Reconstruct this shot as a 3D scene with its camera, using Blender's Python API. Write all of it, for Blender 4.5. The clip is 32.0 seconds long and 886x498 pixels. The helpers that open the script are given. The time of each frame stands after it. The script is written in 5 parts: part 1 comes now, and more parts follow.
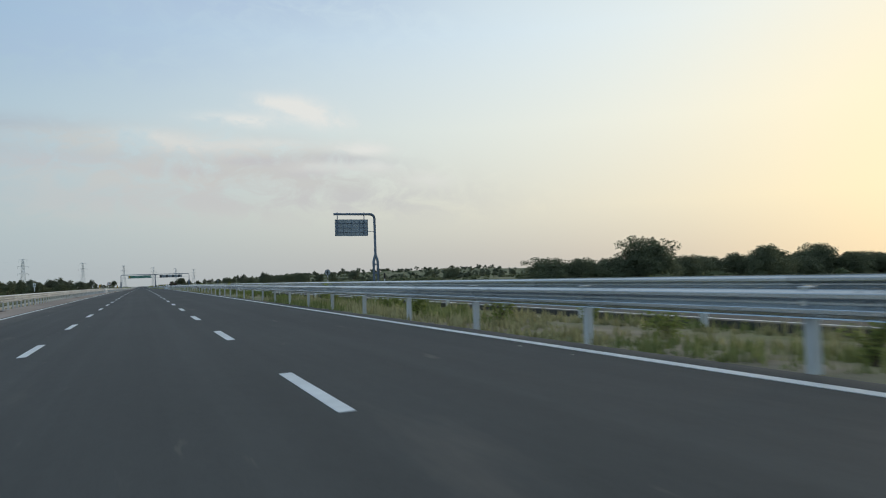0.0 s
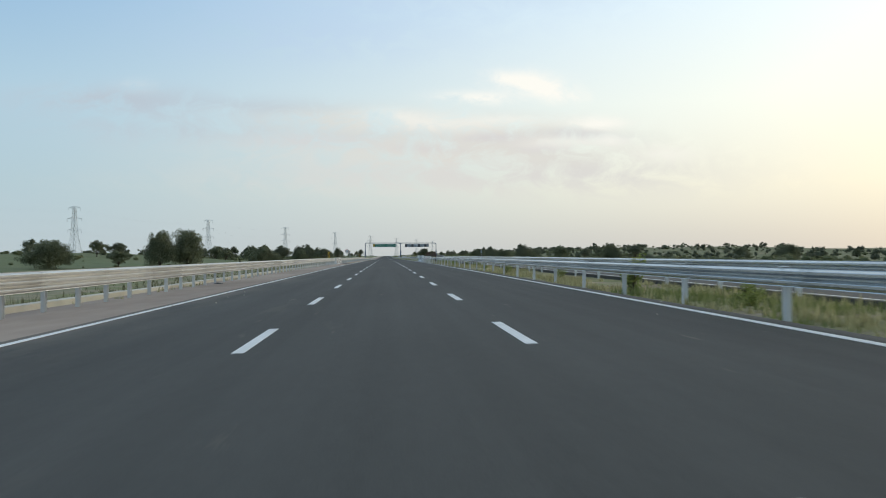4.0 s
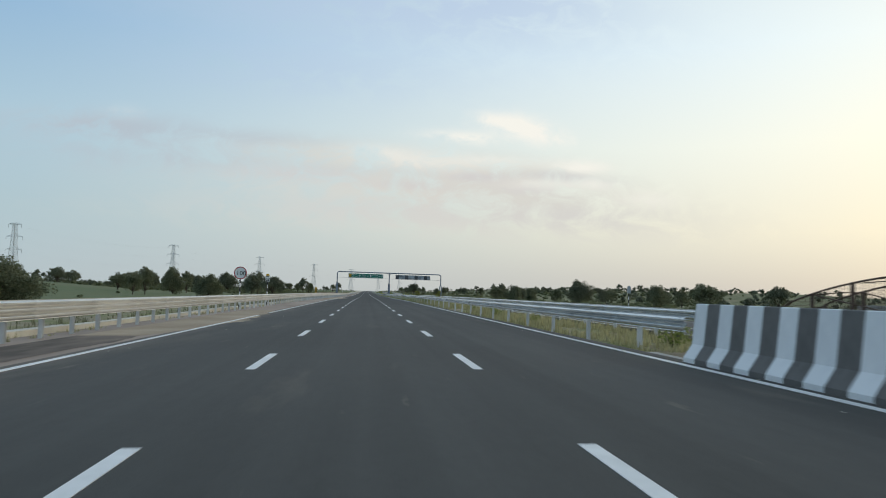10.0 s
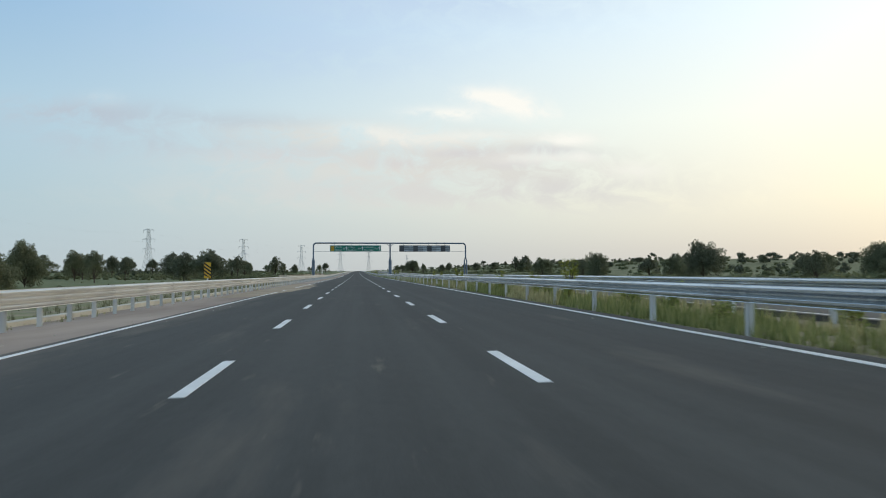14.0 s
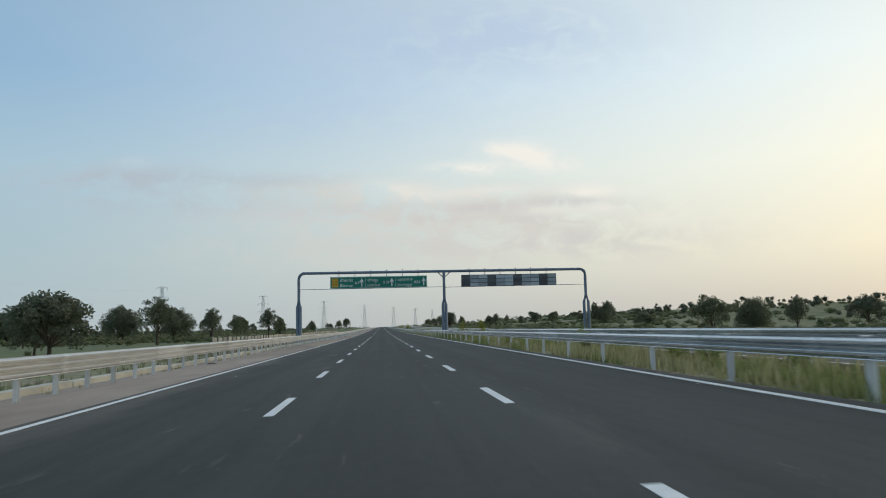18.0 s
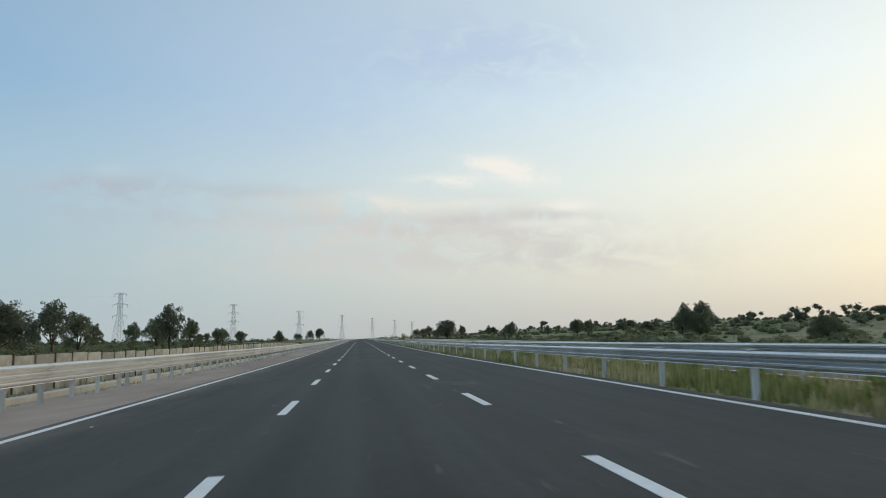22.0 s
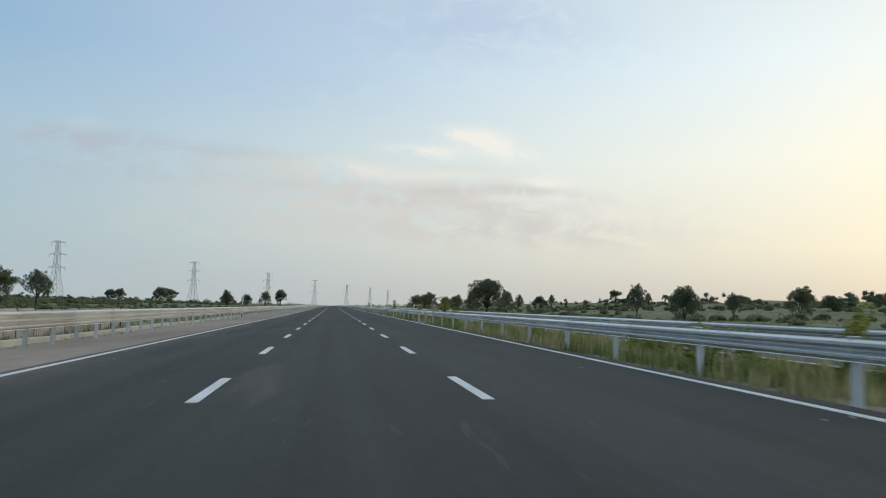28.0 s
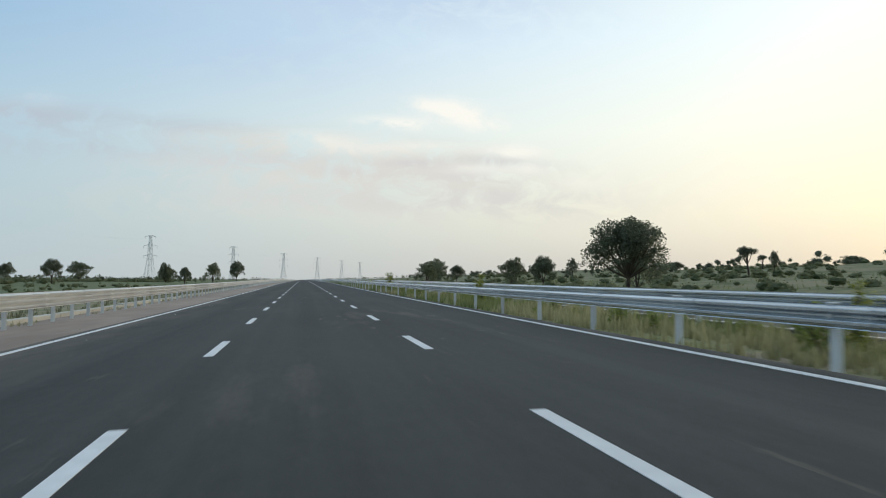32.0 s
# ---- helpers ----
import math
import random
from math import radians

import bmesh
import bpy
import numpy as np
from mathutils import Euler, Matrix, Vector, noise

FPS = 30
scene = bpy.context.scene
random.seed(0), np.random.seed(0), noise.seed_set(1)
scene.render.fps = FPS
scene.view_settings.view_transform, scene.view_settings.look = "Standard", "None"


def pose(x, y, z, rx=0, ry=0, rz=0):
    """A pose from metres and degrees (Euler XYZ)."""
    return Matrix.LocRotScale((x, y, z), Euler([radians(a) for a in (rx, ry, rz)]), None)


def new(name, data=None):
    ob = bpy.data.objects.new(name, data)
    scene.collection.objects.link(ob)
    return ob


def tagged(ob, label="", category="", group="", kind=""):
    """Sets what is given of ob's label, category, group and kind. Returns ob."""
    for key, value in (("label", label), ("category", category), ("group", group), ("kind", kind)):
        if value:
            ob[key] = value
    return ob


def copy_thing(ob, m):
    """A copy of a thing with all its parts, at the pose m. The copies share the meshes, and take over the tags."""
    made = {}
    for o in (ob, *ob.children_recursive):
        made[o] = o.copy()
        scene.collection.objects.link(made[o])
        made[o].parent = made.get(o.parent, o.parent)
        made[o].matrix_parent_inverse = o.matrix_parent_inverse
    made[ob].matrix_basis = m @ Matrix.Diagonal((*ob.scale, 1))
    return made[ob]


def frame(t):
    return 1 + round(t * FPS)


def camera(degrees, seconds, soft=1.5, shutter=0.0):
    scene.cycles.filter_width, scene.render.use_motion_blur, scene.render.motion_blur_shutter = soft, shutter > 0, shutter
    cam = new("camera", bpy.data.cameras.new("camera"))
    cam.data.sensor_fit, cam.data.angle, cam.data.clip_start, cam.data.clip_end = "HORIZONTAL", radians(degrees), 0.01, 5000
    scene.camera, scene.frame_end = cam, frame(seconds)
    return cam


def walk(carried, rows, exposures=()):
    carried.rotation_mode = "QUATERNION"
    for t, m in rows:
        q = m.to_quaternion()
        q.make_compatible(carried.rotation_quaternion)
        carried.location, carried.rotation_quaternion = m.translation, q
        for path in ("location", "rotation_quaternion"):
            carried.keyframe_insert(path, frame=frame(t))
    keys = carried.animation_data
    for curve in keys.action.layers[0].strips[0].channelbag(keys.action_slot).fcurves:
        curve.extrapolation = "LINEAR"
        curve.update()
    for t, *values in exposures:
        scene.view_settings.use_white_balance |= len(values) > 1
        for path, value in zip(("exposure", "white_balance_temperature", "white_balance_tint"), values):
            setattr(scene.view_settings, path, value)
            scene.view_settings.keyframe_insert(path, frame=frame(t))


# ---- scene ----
cam = camera(63.16, 32.0, soft=1.0, shutter=0.15)
# seconds, x, y, z, pitch, roll, yaw: a car in the middle lane, speeding up from 18 to 24 m/s
PATH = [
    (0.0, 0.20, -6.40, 1.225, 2.15, 1.92, -22.71),
    (0.5, 0.19, 2.87, 1.240, 2.20, 1.72, -21.20),
    (1.0, 0.18, 12.15, 1.253, 2.14, 1.52, -19.29),
    (1.5, 0.16, 22.26, 1.265, 1.93, 1.36, -17.20),
    (2.0, 0.13, 32.47, 1.276, 1.73, 0.71, -14.80),
    (2.5, 0.09, 42.17, 1.292, 1.40, 0.39, -12.09),
    (3.0, 0.05, 51.82, 1.307, 1.18, -0.14, -9.47),
    (3.5, 0.02, 61.76, 1.313, 0.85, -0.37, -6.77),
    (4.0, -0.01, 71.71, 1.318, 0.52, 0.11, -4.57),
    (4.5, -0.02, 82.41, 1.330, 0.10, 0.00, -3.17),
    (6.5, -0.07, 122.76, 1.376, 0.30, -0.49, -3.85),
    (7.0, -0.08, 133.21, 1.387, 0.83, -1.03, -3.84),
    (7.5, -0.08, 143.00, 1.380, 1.10, -1.52, -3.59),
    (8.0, -0.08, 152.90, 1.372, 1.27, -1.94, -3.30),
    (8.5, -0.07, 163.40, 1.389, 1.43, -2.36, -3.45),
    (9.0, -0.05, 174.30, 1.363, 2.36, -2.25, -4.36),
    (9.5, 0.01, 184.97, 1.385, 3.23, -1.62, -5.24),
    (10.0, -0.04, 194.88, 1.387, 3.51, -1.87, -6.07),
    (11.0, -0.07, 215.94, 1.231, 1.39, -1.50, -6.61),
    (12.0, -0.11, 237.90, 1.250, -0.33, -1.15, -6.56),
    (13.0, -0.07, 258.67, 1.252, 0.57, -0.13, -6.66),
    (13.5, -0.08, 269.48, 1.224, 1.22, 0.00, -6.80),
    (15.5, -0.12, 313.40, 1.114, 2.95, 0.80, -6.40),
    (16.0, -0.13, 323.93, 1.086, 3.58, 0.88, -6.04),
    (16.5, -0.11, 334.30, 1.062, 4.42, 0.95, -5.53),
    (17.0, -0.09, 345.57, 1.038, 5.20, 1.41, -5.12),
    (17.5, -0.11, 355.99, 0.997, 5.67, 1.52, -4.88),
    (18.0, -0.12, 366.53, 0.955, 6.05, 1.33, -4.85),
    (18.5, -0.16, 377.86, 0.918, 6.68, 1.02, -4.69),
    (19.0, -0.21, 389.23, 0.882, 7.51, 1.00, -4.64),
    (20.0, -0.31, 410.52, 0.786, 8.53, 0.99, -4.56),
    (20.5, -0.36, 421.86, 0.752, 8.25, 0.51, -4.95),
    (21.0, -0.40, 433.21, 0.718, 7.57, 0.73, -5.44),
    (21.5, -0.44, 443.88, 0.691, 6.94, 1.33, -6.05),
    (22.0, -0.48, 454.54, 0.664, 7.00, 0.84, -6.56),
    (22.5, -0.47, 465.69, 0.635, 6.76, 0.64, -6.88),
    (23.0, -0.45, 477.10, 0.607, 6.41, 1.05, -7.30),
    (23.5, -0.44, 488.81, 0.577, 5.72, 0.63, -8.02),
    (24.0, -0.42, 500.51, 0.549, 5.13, 1.11, -8.64),
    (24.5, -0.38, 511.90, 0.542, 4.86, 0.20, -9.25),
    (26.5, -0.21, 557.80, 0.513, 4.75, -0.90, -10.28),
    (27.0, -0.17, 569.45, 0.506, 4.53, -0.93, -9.81),
    (27.5, -0.18, 581.51, 0.518, 4.49, -1.30, -9.20),
    (28.0, -0.19, 593.57, 0.530, 4.74, -1.66, -8.68),
    (28.5, -0.19, 605.11, 0.565, 5.00, -1.82, -8.39),
    (29.0, -0.20, 616.62, 0.599, 5.06, -1.57, -8.41),
    (29.5, -0.19, 628.43, 0.594, 5.00, -0.70, -8.51),
    (30.0, -0.18, 640.49, 0.588, 4.34, -0.13, -9.01),
    (30.5, -0.21, 653.01, 0.603, 3.53, 0.21, -10.02),
    (31.0, -0.25, 665.52, 0.618, 2.93, 0.16, -10.53),
    (31.5, -0.29, 677.42, 0.638, 2.62, -0.05, -11.00),
    (32.0, -0.33, 689.33, 0.658, 2.50, -0.36, -10.98),
]
EXPOSURE = [(0, -0.13, 6200, 10), (2, 0.02, 6350, 10), (4, 0.2, 6450, 10), (8.5, 0.2, 6450, 10), (10, 0.1, 6500, 10), (12, 0.2, 6400, 10), (13.5, 0.2, 6400, 10), (16, 0.07, 6500, 10), (19, 0.03, 6500, 10), (24, 0.03, 6450, 10), (30, 0.06, 6450, 10), (32, 0.17, 6450, 10)]
walk(cam, [(t, pose(x, y, z, 90 + pitch, roll, yaw)) for t, x, y, z, pitch, roll, yaw in PATH], EXPOSURE)
# light and sky colours; the haze by height above the horizon (sine) and colour
HAZE_COOL = ((0.0, (0.47, 0.55, 0.58)), (0.03, (0.455, 0.555, 0.60)), (0.09, (0.43, 0.56, 0.615)), (0.20, (0.42, 0.585, 0.69)), (0.32, (0.305, 0.49, 0.68)), (0.55, (0.33, 0.46, 0.60)), (1.0, (0.32, 0.41, 0.50)))
HAZE_WARM = ((0.0, (0.62, 0.57, 0.51)), (0.03, (0.73, 0.66, 0.555)), (0.09, (1.00, 0.905, 0.69)), (0.20, (1.08, 1.06, 0.89)), (0.32, (0.98, 1.07, 1.05)), (0.55, (0.70, 0.78, 0.80)), (1.0, (0.42, 0.48, 0.54)))
GLOW, GLOW_SHARE = (12.5, 9.6, 4.8), 0.68   # round the sun, out of view
HAZE_SHARE = 0.90
CLOUD_LIGHT, CLOUD_DULL, CLOUD_VEIL = (8.8, 8.55, 7.8), (5.9, 5.7, 5.7), (4.3, 5.4, 7.3)
SUN_POWER = 0.6
# clouds: bearing and height (tangents from the road's direction), half sizes, strength
BRIGHT_CLOUDS = ((0.160, 0.250, 0.022, 0.010, 0.6), (0.196, 0.247, 0.032, 0.015, 0.85), (0.228, 0.236, 0.034, 0.015, 0.85), (0.258, 0.224, 0.026, 0.011, 0.7), (0.132, 0.222, 0.055, 0.009, 0.8),
                 (0.300, 0.189, 0.042, 0.009, 0.8), (0.255, 0.160, 0.055, 0.009, 0.5), (0.320, 0.165, 0.028, 0.008, 0.5), (0.40, 0.145, 0.045, 0.013, 0.4), (-0.335, 0.232, 0.022, 0.009, 0.12),
                 (0.07, 0.183, 0.07, 0.012, 0.4), (0.02, 0.195, 0.05, 0.010, 0.35), (0.17, 0.190, 0.06, 0.009, 0.4))
DULL_CLOUDS = ((0.150, 0.166, 0.05, 0.007, 0.75), (0.262, 0.174, 0.040, 0.007, 0.6), (0.225, 0.152, 0.05, 0.007, 0.55), (-0.10, 0.158, 0.08, 0.010, 0.55),
               (0.10, 0.112, 0.26, 0.020, 0.35), (0.33, 0.12, 0.10, 0.014, 0.25), (0.055, 0.150, 0.06, 0.008, 0.5))
VEILS = ((0.0, 0.40, 0.30, 0.07, 0.38), (0.20, 0.43, 0.18, 0.05, 0.32), (-0.10, 0.30, 0.18, 0.035, 0.25))
PINK_CLOUDS = ((0.05, 0.150, 0.24, 0.030, 0.70), (0.24, 0.130, 0.22, 0.032, 0.65), (-0.04, 0.190, 0.14, 0.018, 0.6), (0.18, 0.178, 0.13, 0.020, 0.6), (0.10, 0.100, 0.36, 0.022, 0.4))
GREY_CLOUDS = ((-0.36, 0.212, 0.12, 0.018, 0.95), (-0.27, 0.175, 0.16, 0.022, 0.6), (-0.15, 0.205, 0.09, 0.012, 0.5), (0.02, 0.168, 0.12, 0.010, 0.45), (0.27, 0.168, 0.07, 0.009, 0.6))
CLOUD_PINK, CLOUD_GREY = (6.45, 6.3, 5.8), (4.35, 5.0, 5.6)


# ---- world, sun, exposure ----
SUN_AZ, SUN_EL = 66.0, 7.0      # degrees to the right of the road, and above the horizon
world = bpy.data.worlds.new("evening_sky")
scene.world = world
world.use_nodes = True
wt = world.node_tree
wt.nodes.clear()


def wnode(kind, **props):
    n = wt.nodes.new(kind)
    for key, value in props.items():
        if key == "operation":
            n.operation = value
        elif key == "blend_type":
            n.blend_type = value
    return n


def wmath(op, a, b=None, c=None):
    n = wt.nodes.new("ShaderNodeMath")
    n.operation = op
    for i, v in enumerate((a, b, c)):
        if v is None:
            continue
        if isinstance(v, (int, float)):
            n.inputs[i].default_value = v
        else:
            wt.links.new(v, n.inputs[i])
    return n.outputs[0]


def wmix(fac, a, b):
    n = wt.nodes.new("ShaderNodeMix")
    n.data_type = "RGBA"
    for sock, v in ((n.inputs[0], fac), (n.inputs[6], a), (n.inputs[7], b)):
        if isinstance(v, (int, float)):
            sock.default_value = v
        elif isinstance(v, tuple):
            sock.default_value = (*v, 1)
        else:
            wt.links.new(v, sock)
    return n.outputs[2]


sky = wt.nodes.new("ShaderNodeTexSky")
sky.sky_type = "NISHITA"
sky.sun_disc = False
sky.sun_elevation = radians(SUN_EL)
sky.sun_rotation = radians(SUN_AZ)
sky.altitude = 200
sky.air_density, sky.dust_density, sky.ozone_density = 1.0, 1.6, 2.0
co = wt.nodes.new("ShaderNodeTexCoord")
sep = wt.nodes.new("ShaderNodeSeparateXYZ")
wt.links.new(co.outputs["Generated"], sep.inputs[0])
dx, dy, dz = sep.outputs
ahead = wmath("MAXIMUM", dy, 0.05)
u, v = wmath("DIVIDE", dx, ahead), wmath("DIVIDE", dz, ahead)
# dusty evening haze: colours by height, cool away from the sun and warm towards it
flat = wmath("MAXIMUM", wmath("SQRT", wmath("ADD", wmath("MULTIPLY", dx, dx), wmath("MULTIPLY", dy, dy))), 0.01)
toward = wmath("DIVIDE", wmath("ADD", wmath("MULTIPLY", dx, math.sin(radians(SUN_AZ))),
                               wmath("MULTIPLY", dy, math.cos(radians(SUN_AZ)))), flat)
warm = wmath("POWER", wmath("MINIMUM", wmath("MAXIMUM", wmath("MULTIPLY_ADD", toward, 0.94, 0.06), 0.0), 1.0), 1.3)
height = wmath("MINIMUM", wmath("MAXIMUM", dz, 0.0), 1.0)


def height_ramp(rows):
    n = wt.nodes.new("ShaderNodeValToRGB")
    els = n.color_ramp.elements
    els[0].position, els[0].color = rows[0][0], (*rows[0][1], 1)
    els[1].position, els[1].color = rows[-1][0], (*rows[-1][1], 1)
    for pos, col in rows[1:-1]:
        e = els.new(pos)
        e.color = (*col, 1)
    wt.links.new(height, n.inputs[0])
    return n.outputs[0]


haze_col = wmix(warm, height_ramp(HAZE_COOL), height_ramp(HAZE_WARM))
haze_ten = wt.nodes.new("ShaderNodeVectorMath")
haze_ten.operation = "SCALE"
wt.links.new(haze_col, haze_ten.inputs[0])
haze_ten.inputs[3].default_value = 10.0
hazy_sky = wmix(HAZE_SHARE, sky.outputs[0], haze_ten.outputs[0])
to_sun = (math.sin(radians(SUN_AZ)) * math.cos(radians(SUN_EL)), math.cos(radians(SUN_AZ)) * math.cos(radians(SUN_EL)), math.sin(radians(SUN_EL)))
near_sun = wmath("ADD", wmath("ADD", wmath("MULTIPLY", dx, to_sun[0]), wmath("MULTIPLY", dy, to_sun[1])), wmath("MULTIPLY", dz, to_sun[2]))
base_sky = wmix(wmath("MULTIPLY", wmath("POWER", wmath("MAXIMUM", near_sun, 0.0), 14.0), GLOW_SHARE), hazy_sky, GLOW)
# thin evening clouds ahead of the road
cv = wt.nodes.new("ShaderNodeCombineXYZ")
wt.links.new(wmath("MULTIPLY", u, 17.0), cv.inputs[0])
wt.links.new(wmath("MULTIPLY", v, 30.0), cv.inputs[1])
cn = wt.nodes.new("ShaderNodeTexNoise")
cn.inputs["Scale"].default_value = 1.0
cn.inputs["Detail"].default_value = 7.0
cn.inputs["Roughness"].default_value = 0.62
cn.inputs["Distortion"].default_value = 0.6
wt.links.new(cv.outputs[0], cn.inputs["Vector"])
puff = wmath("MINIMUM", wmath("MAXIMUM", wmath("MULTIPLY", wmath("SUBTRACT", cn.outputs[0], 0.29), 4.0), 0.0), 1.0)
# the outlines of the clouds are torn by a second noise
cn2 = wt.nodes.new("ShaderNodeTexNoise")
cn2.inputs["Scale"].default_value = 2.6
cn2.inputs["Detail"].default_value = 6.0
wt.links.new(cv.outputs[0], cn2.inputs["Vector"])
uw = wmath("ADD", u, wmath("MULTIPLY", wmath("SUBTRACT", cn2.outputs[0], 0.5), 0.035))
vw = wmath("ADD", v, wmath("MULTIPLY", wmath("SUBTRACT", cn.outputs[0], 0.5), 0.022))
front = wmath("GREATER_THAN", dy, 0.06)


mottle = wmath("MINIMUM", wmath("MAXIMUM", wmath("MULTIPLY", wmath("SUBTRACT", cn.outputs[0], 0.36), 4.6), 0.0), 1.0)


def cloud_mask(rows, texture=puff):
    total = None
    for u0, v0, a, b, s in rows:
        e = wmath("ADD", wmath("POWER", wmath("ABSOLUTE", wmath("DIVIDE", wmath("SUBTRACT", uw, u0), a)), 2.0),
                  wmath("POWER", wmath("ABSOLUTE", wmath("DIVIDE", wmath("SUBTRACT", vw, v0), b)), 2.0))
        m = wmath("MULTIPLY", wmath("EXPONENT", wmath("MULTIPLY", e, -1.0)), s)
        total = m if total is None else wmath("ADD", total, m)
    return wmath("MINIMUM", wmath("MULTIPLY", wmath("MULTIPLY", total, texture), front), 0.92)


veiled = wmix(cloud_mask(VEILS), base_sky, CLOUD_VEIL)
greyed = wmix(cloud_mask(GREY_CLOUDS, mottle), veiled, CLOUD_GREY)
pinked = wmix(cloud_mask(PINK_CLOUDS, mottle), greyed, CLOUD_PINK)
dulled = wmix(cloud_mask(DULL_CLOUDS), pinked, CLOUD_DULL)
full_sky = wmix(cloud_mask(BRIGHT_CLOUDS), dulled, CLOUD_LIGHT)
bg = wt.nodes.new("ShaderNodeBackground")
wt.links.new(full_sky, bg.inputs[0])
bg.inputs[1].default_value = 0.1
wo = wt.nodes.new("ShaderNodeOutputWorld")
wt.links.new(bg.outputs[0], wo.inputs[0])

lamp = bpy.data.lights.new("sun", "SUN")
lamp.energy, lamp.angle, lamp.color = SUN_POWER, radians(12), (1.0, 0.86, 0.68)
sun = new("sun", lamp)
sun.matrix_world = pose(0, 0, 300, 90 - SUN_EL, 0, 180 - SUN_AZ)

# ---- materials ----
MATS = {}


def material(name, dark, light, scale=4.0, rough=0.8, metal=0.0, bump=0.0, bump_scale=None, fine=0.35, stretch=(1, 1, 1),
             by_object=0.0, by_island=0.0, coord="Object"):
    """Two colours mixed by coarse and fine noise at real size, with a little relief."""
    m = bpy.data.materials.new(name)
    m.use_nodes = True
    t = m.node_tree
    b = t.nodes["Principled BSDF"]
    tc = t.nodes.new("ShaderNodeTexCoord")
    src = tc.outputs["Object"]
    if coord == "World":
        geo = t.nodes.new("ShaderNodeNewGeometry")
        src = geo.outputs["Position"]
    mp = t.nodes.new("ShaderNodeMapping")
    mp.inputs["Scale"].default_value = stretch
    t.links.new(src, mp.inputs[0])
    n1, n2 = t.nodes.new("ShaderNodeTexNoise"), t.nodes.new("ShaderNodeTexNoise")
    n1.inputs["Scale"].default_value, n1.inputs["Detail"].default_value = scale * 0.12, 4
    n2.inputs["Scale"].default_value, n2.inputs["Detail"].default_value = scale, 6
    for n in (n1, n2):
        t.links.new(mp.outputs[0], n.inputs["Vector"])
    mx = t.nodes.new("ShaderNodeMath")
    mx.operation = "MULTIPLY_ADD"
    t.links.new(n2.outputs[0], mx.inputs[0])
    mx.inputs[1].default_value = fine
    t.links.new(n1.outputs[0], mx.inputs[2])
    sub = t.nodes.new("ShaderNodeMath")
    sub.operation = "SUBTRACT"
    t.links.new(mx.outputs[0], sub.inputs[0])
    sub.inputs[1].default_value = fine * 0.5
    fac = sub.outputs[0]
    if by_object or by_island:
        rnd = t.nodes.new("ShaderNodeObjectInfo").outputs["Random"] if by_object else \
            t.nodes.new("ShaderNodeNewGeometry").outputs["Random Per Island"]
        ad = t.nodes.new("ShaderNodeMath")
        ad.operation = "MULTIPLY_ADD"
        t.links.new(rnd, ad.inputs[0])
        ad.inputs[1].default_value = by_object or by_island
        t.links.new(fac, ad.inputs[2])
        sh = t.nodes.new("ShaderNodeMath")
        sh.operation = "SUBTRACT"
        t.links.new(ad.outputs[0], sh.inputs[0])
        sh.inputs[1].default_value = (by_object or by_island) * 0.5
        fac = sh.outputs[0]
    ramp = t.nodes.new("ShaderNodeMapRange")
    ramp.inputs[1].default_value, ramp.inputs[2].default_value = 0.3, 0.7
    t.links.new(fac, ramp.inputs[0])
    mix = t.nodes.new("ShaderNodeMix")
    mix.data_type = "RGBA"
    t.links.new(ramp.outputs[0], mix.inputs[0])
    mix.inputs[6].default_value, mix.inputs[7].default_value = (*dark, 1), (*light, 1)
    t.links.new(mix.outputs[2], b.inputs["Base Color"])
    b.inputs["Roughness"].default_value, b.inputs["Metallic"].default_value = rough, metal
    if bump:
        n3 = t.nodes.new("ShaderNodeTexNoise")
        n3.inputs["Scale"].default_value, n3.inputs["Detail"].default_value = bump_scale or scale * 3, 5
        t.links.new(mp.outputs[0], n3.inputs["Vector"])
        bp = t.nodes.new("ShaderNodeBump")
        bp.inputs["Strength"].default_value, bp.inputs["Distance"].default_value = bump, 0.02
        t.links.new(n3.outputs[0], bp.inputs["Height"])
        t.links.new(bp.outputs[0], b.inputs["Normal"])
    MATS[name] = m
    return m




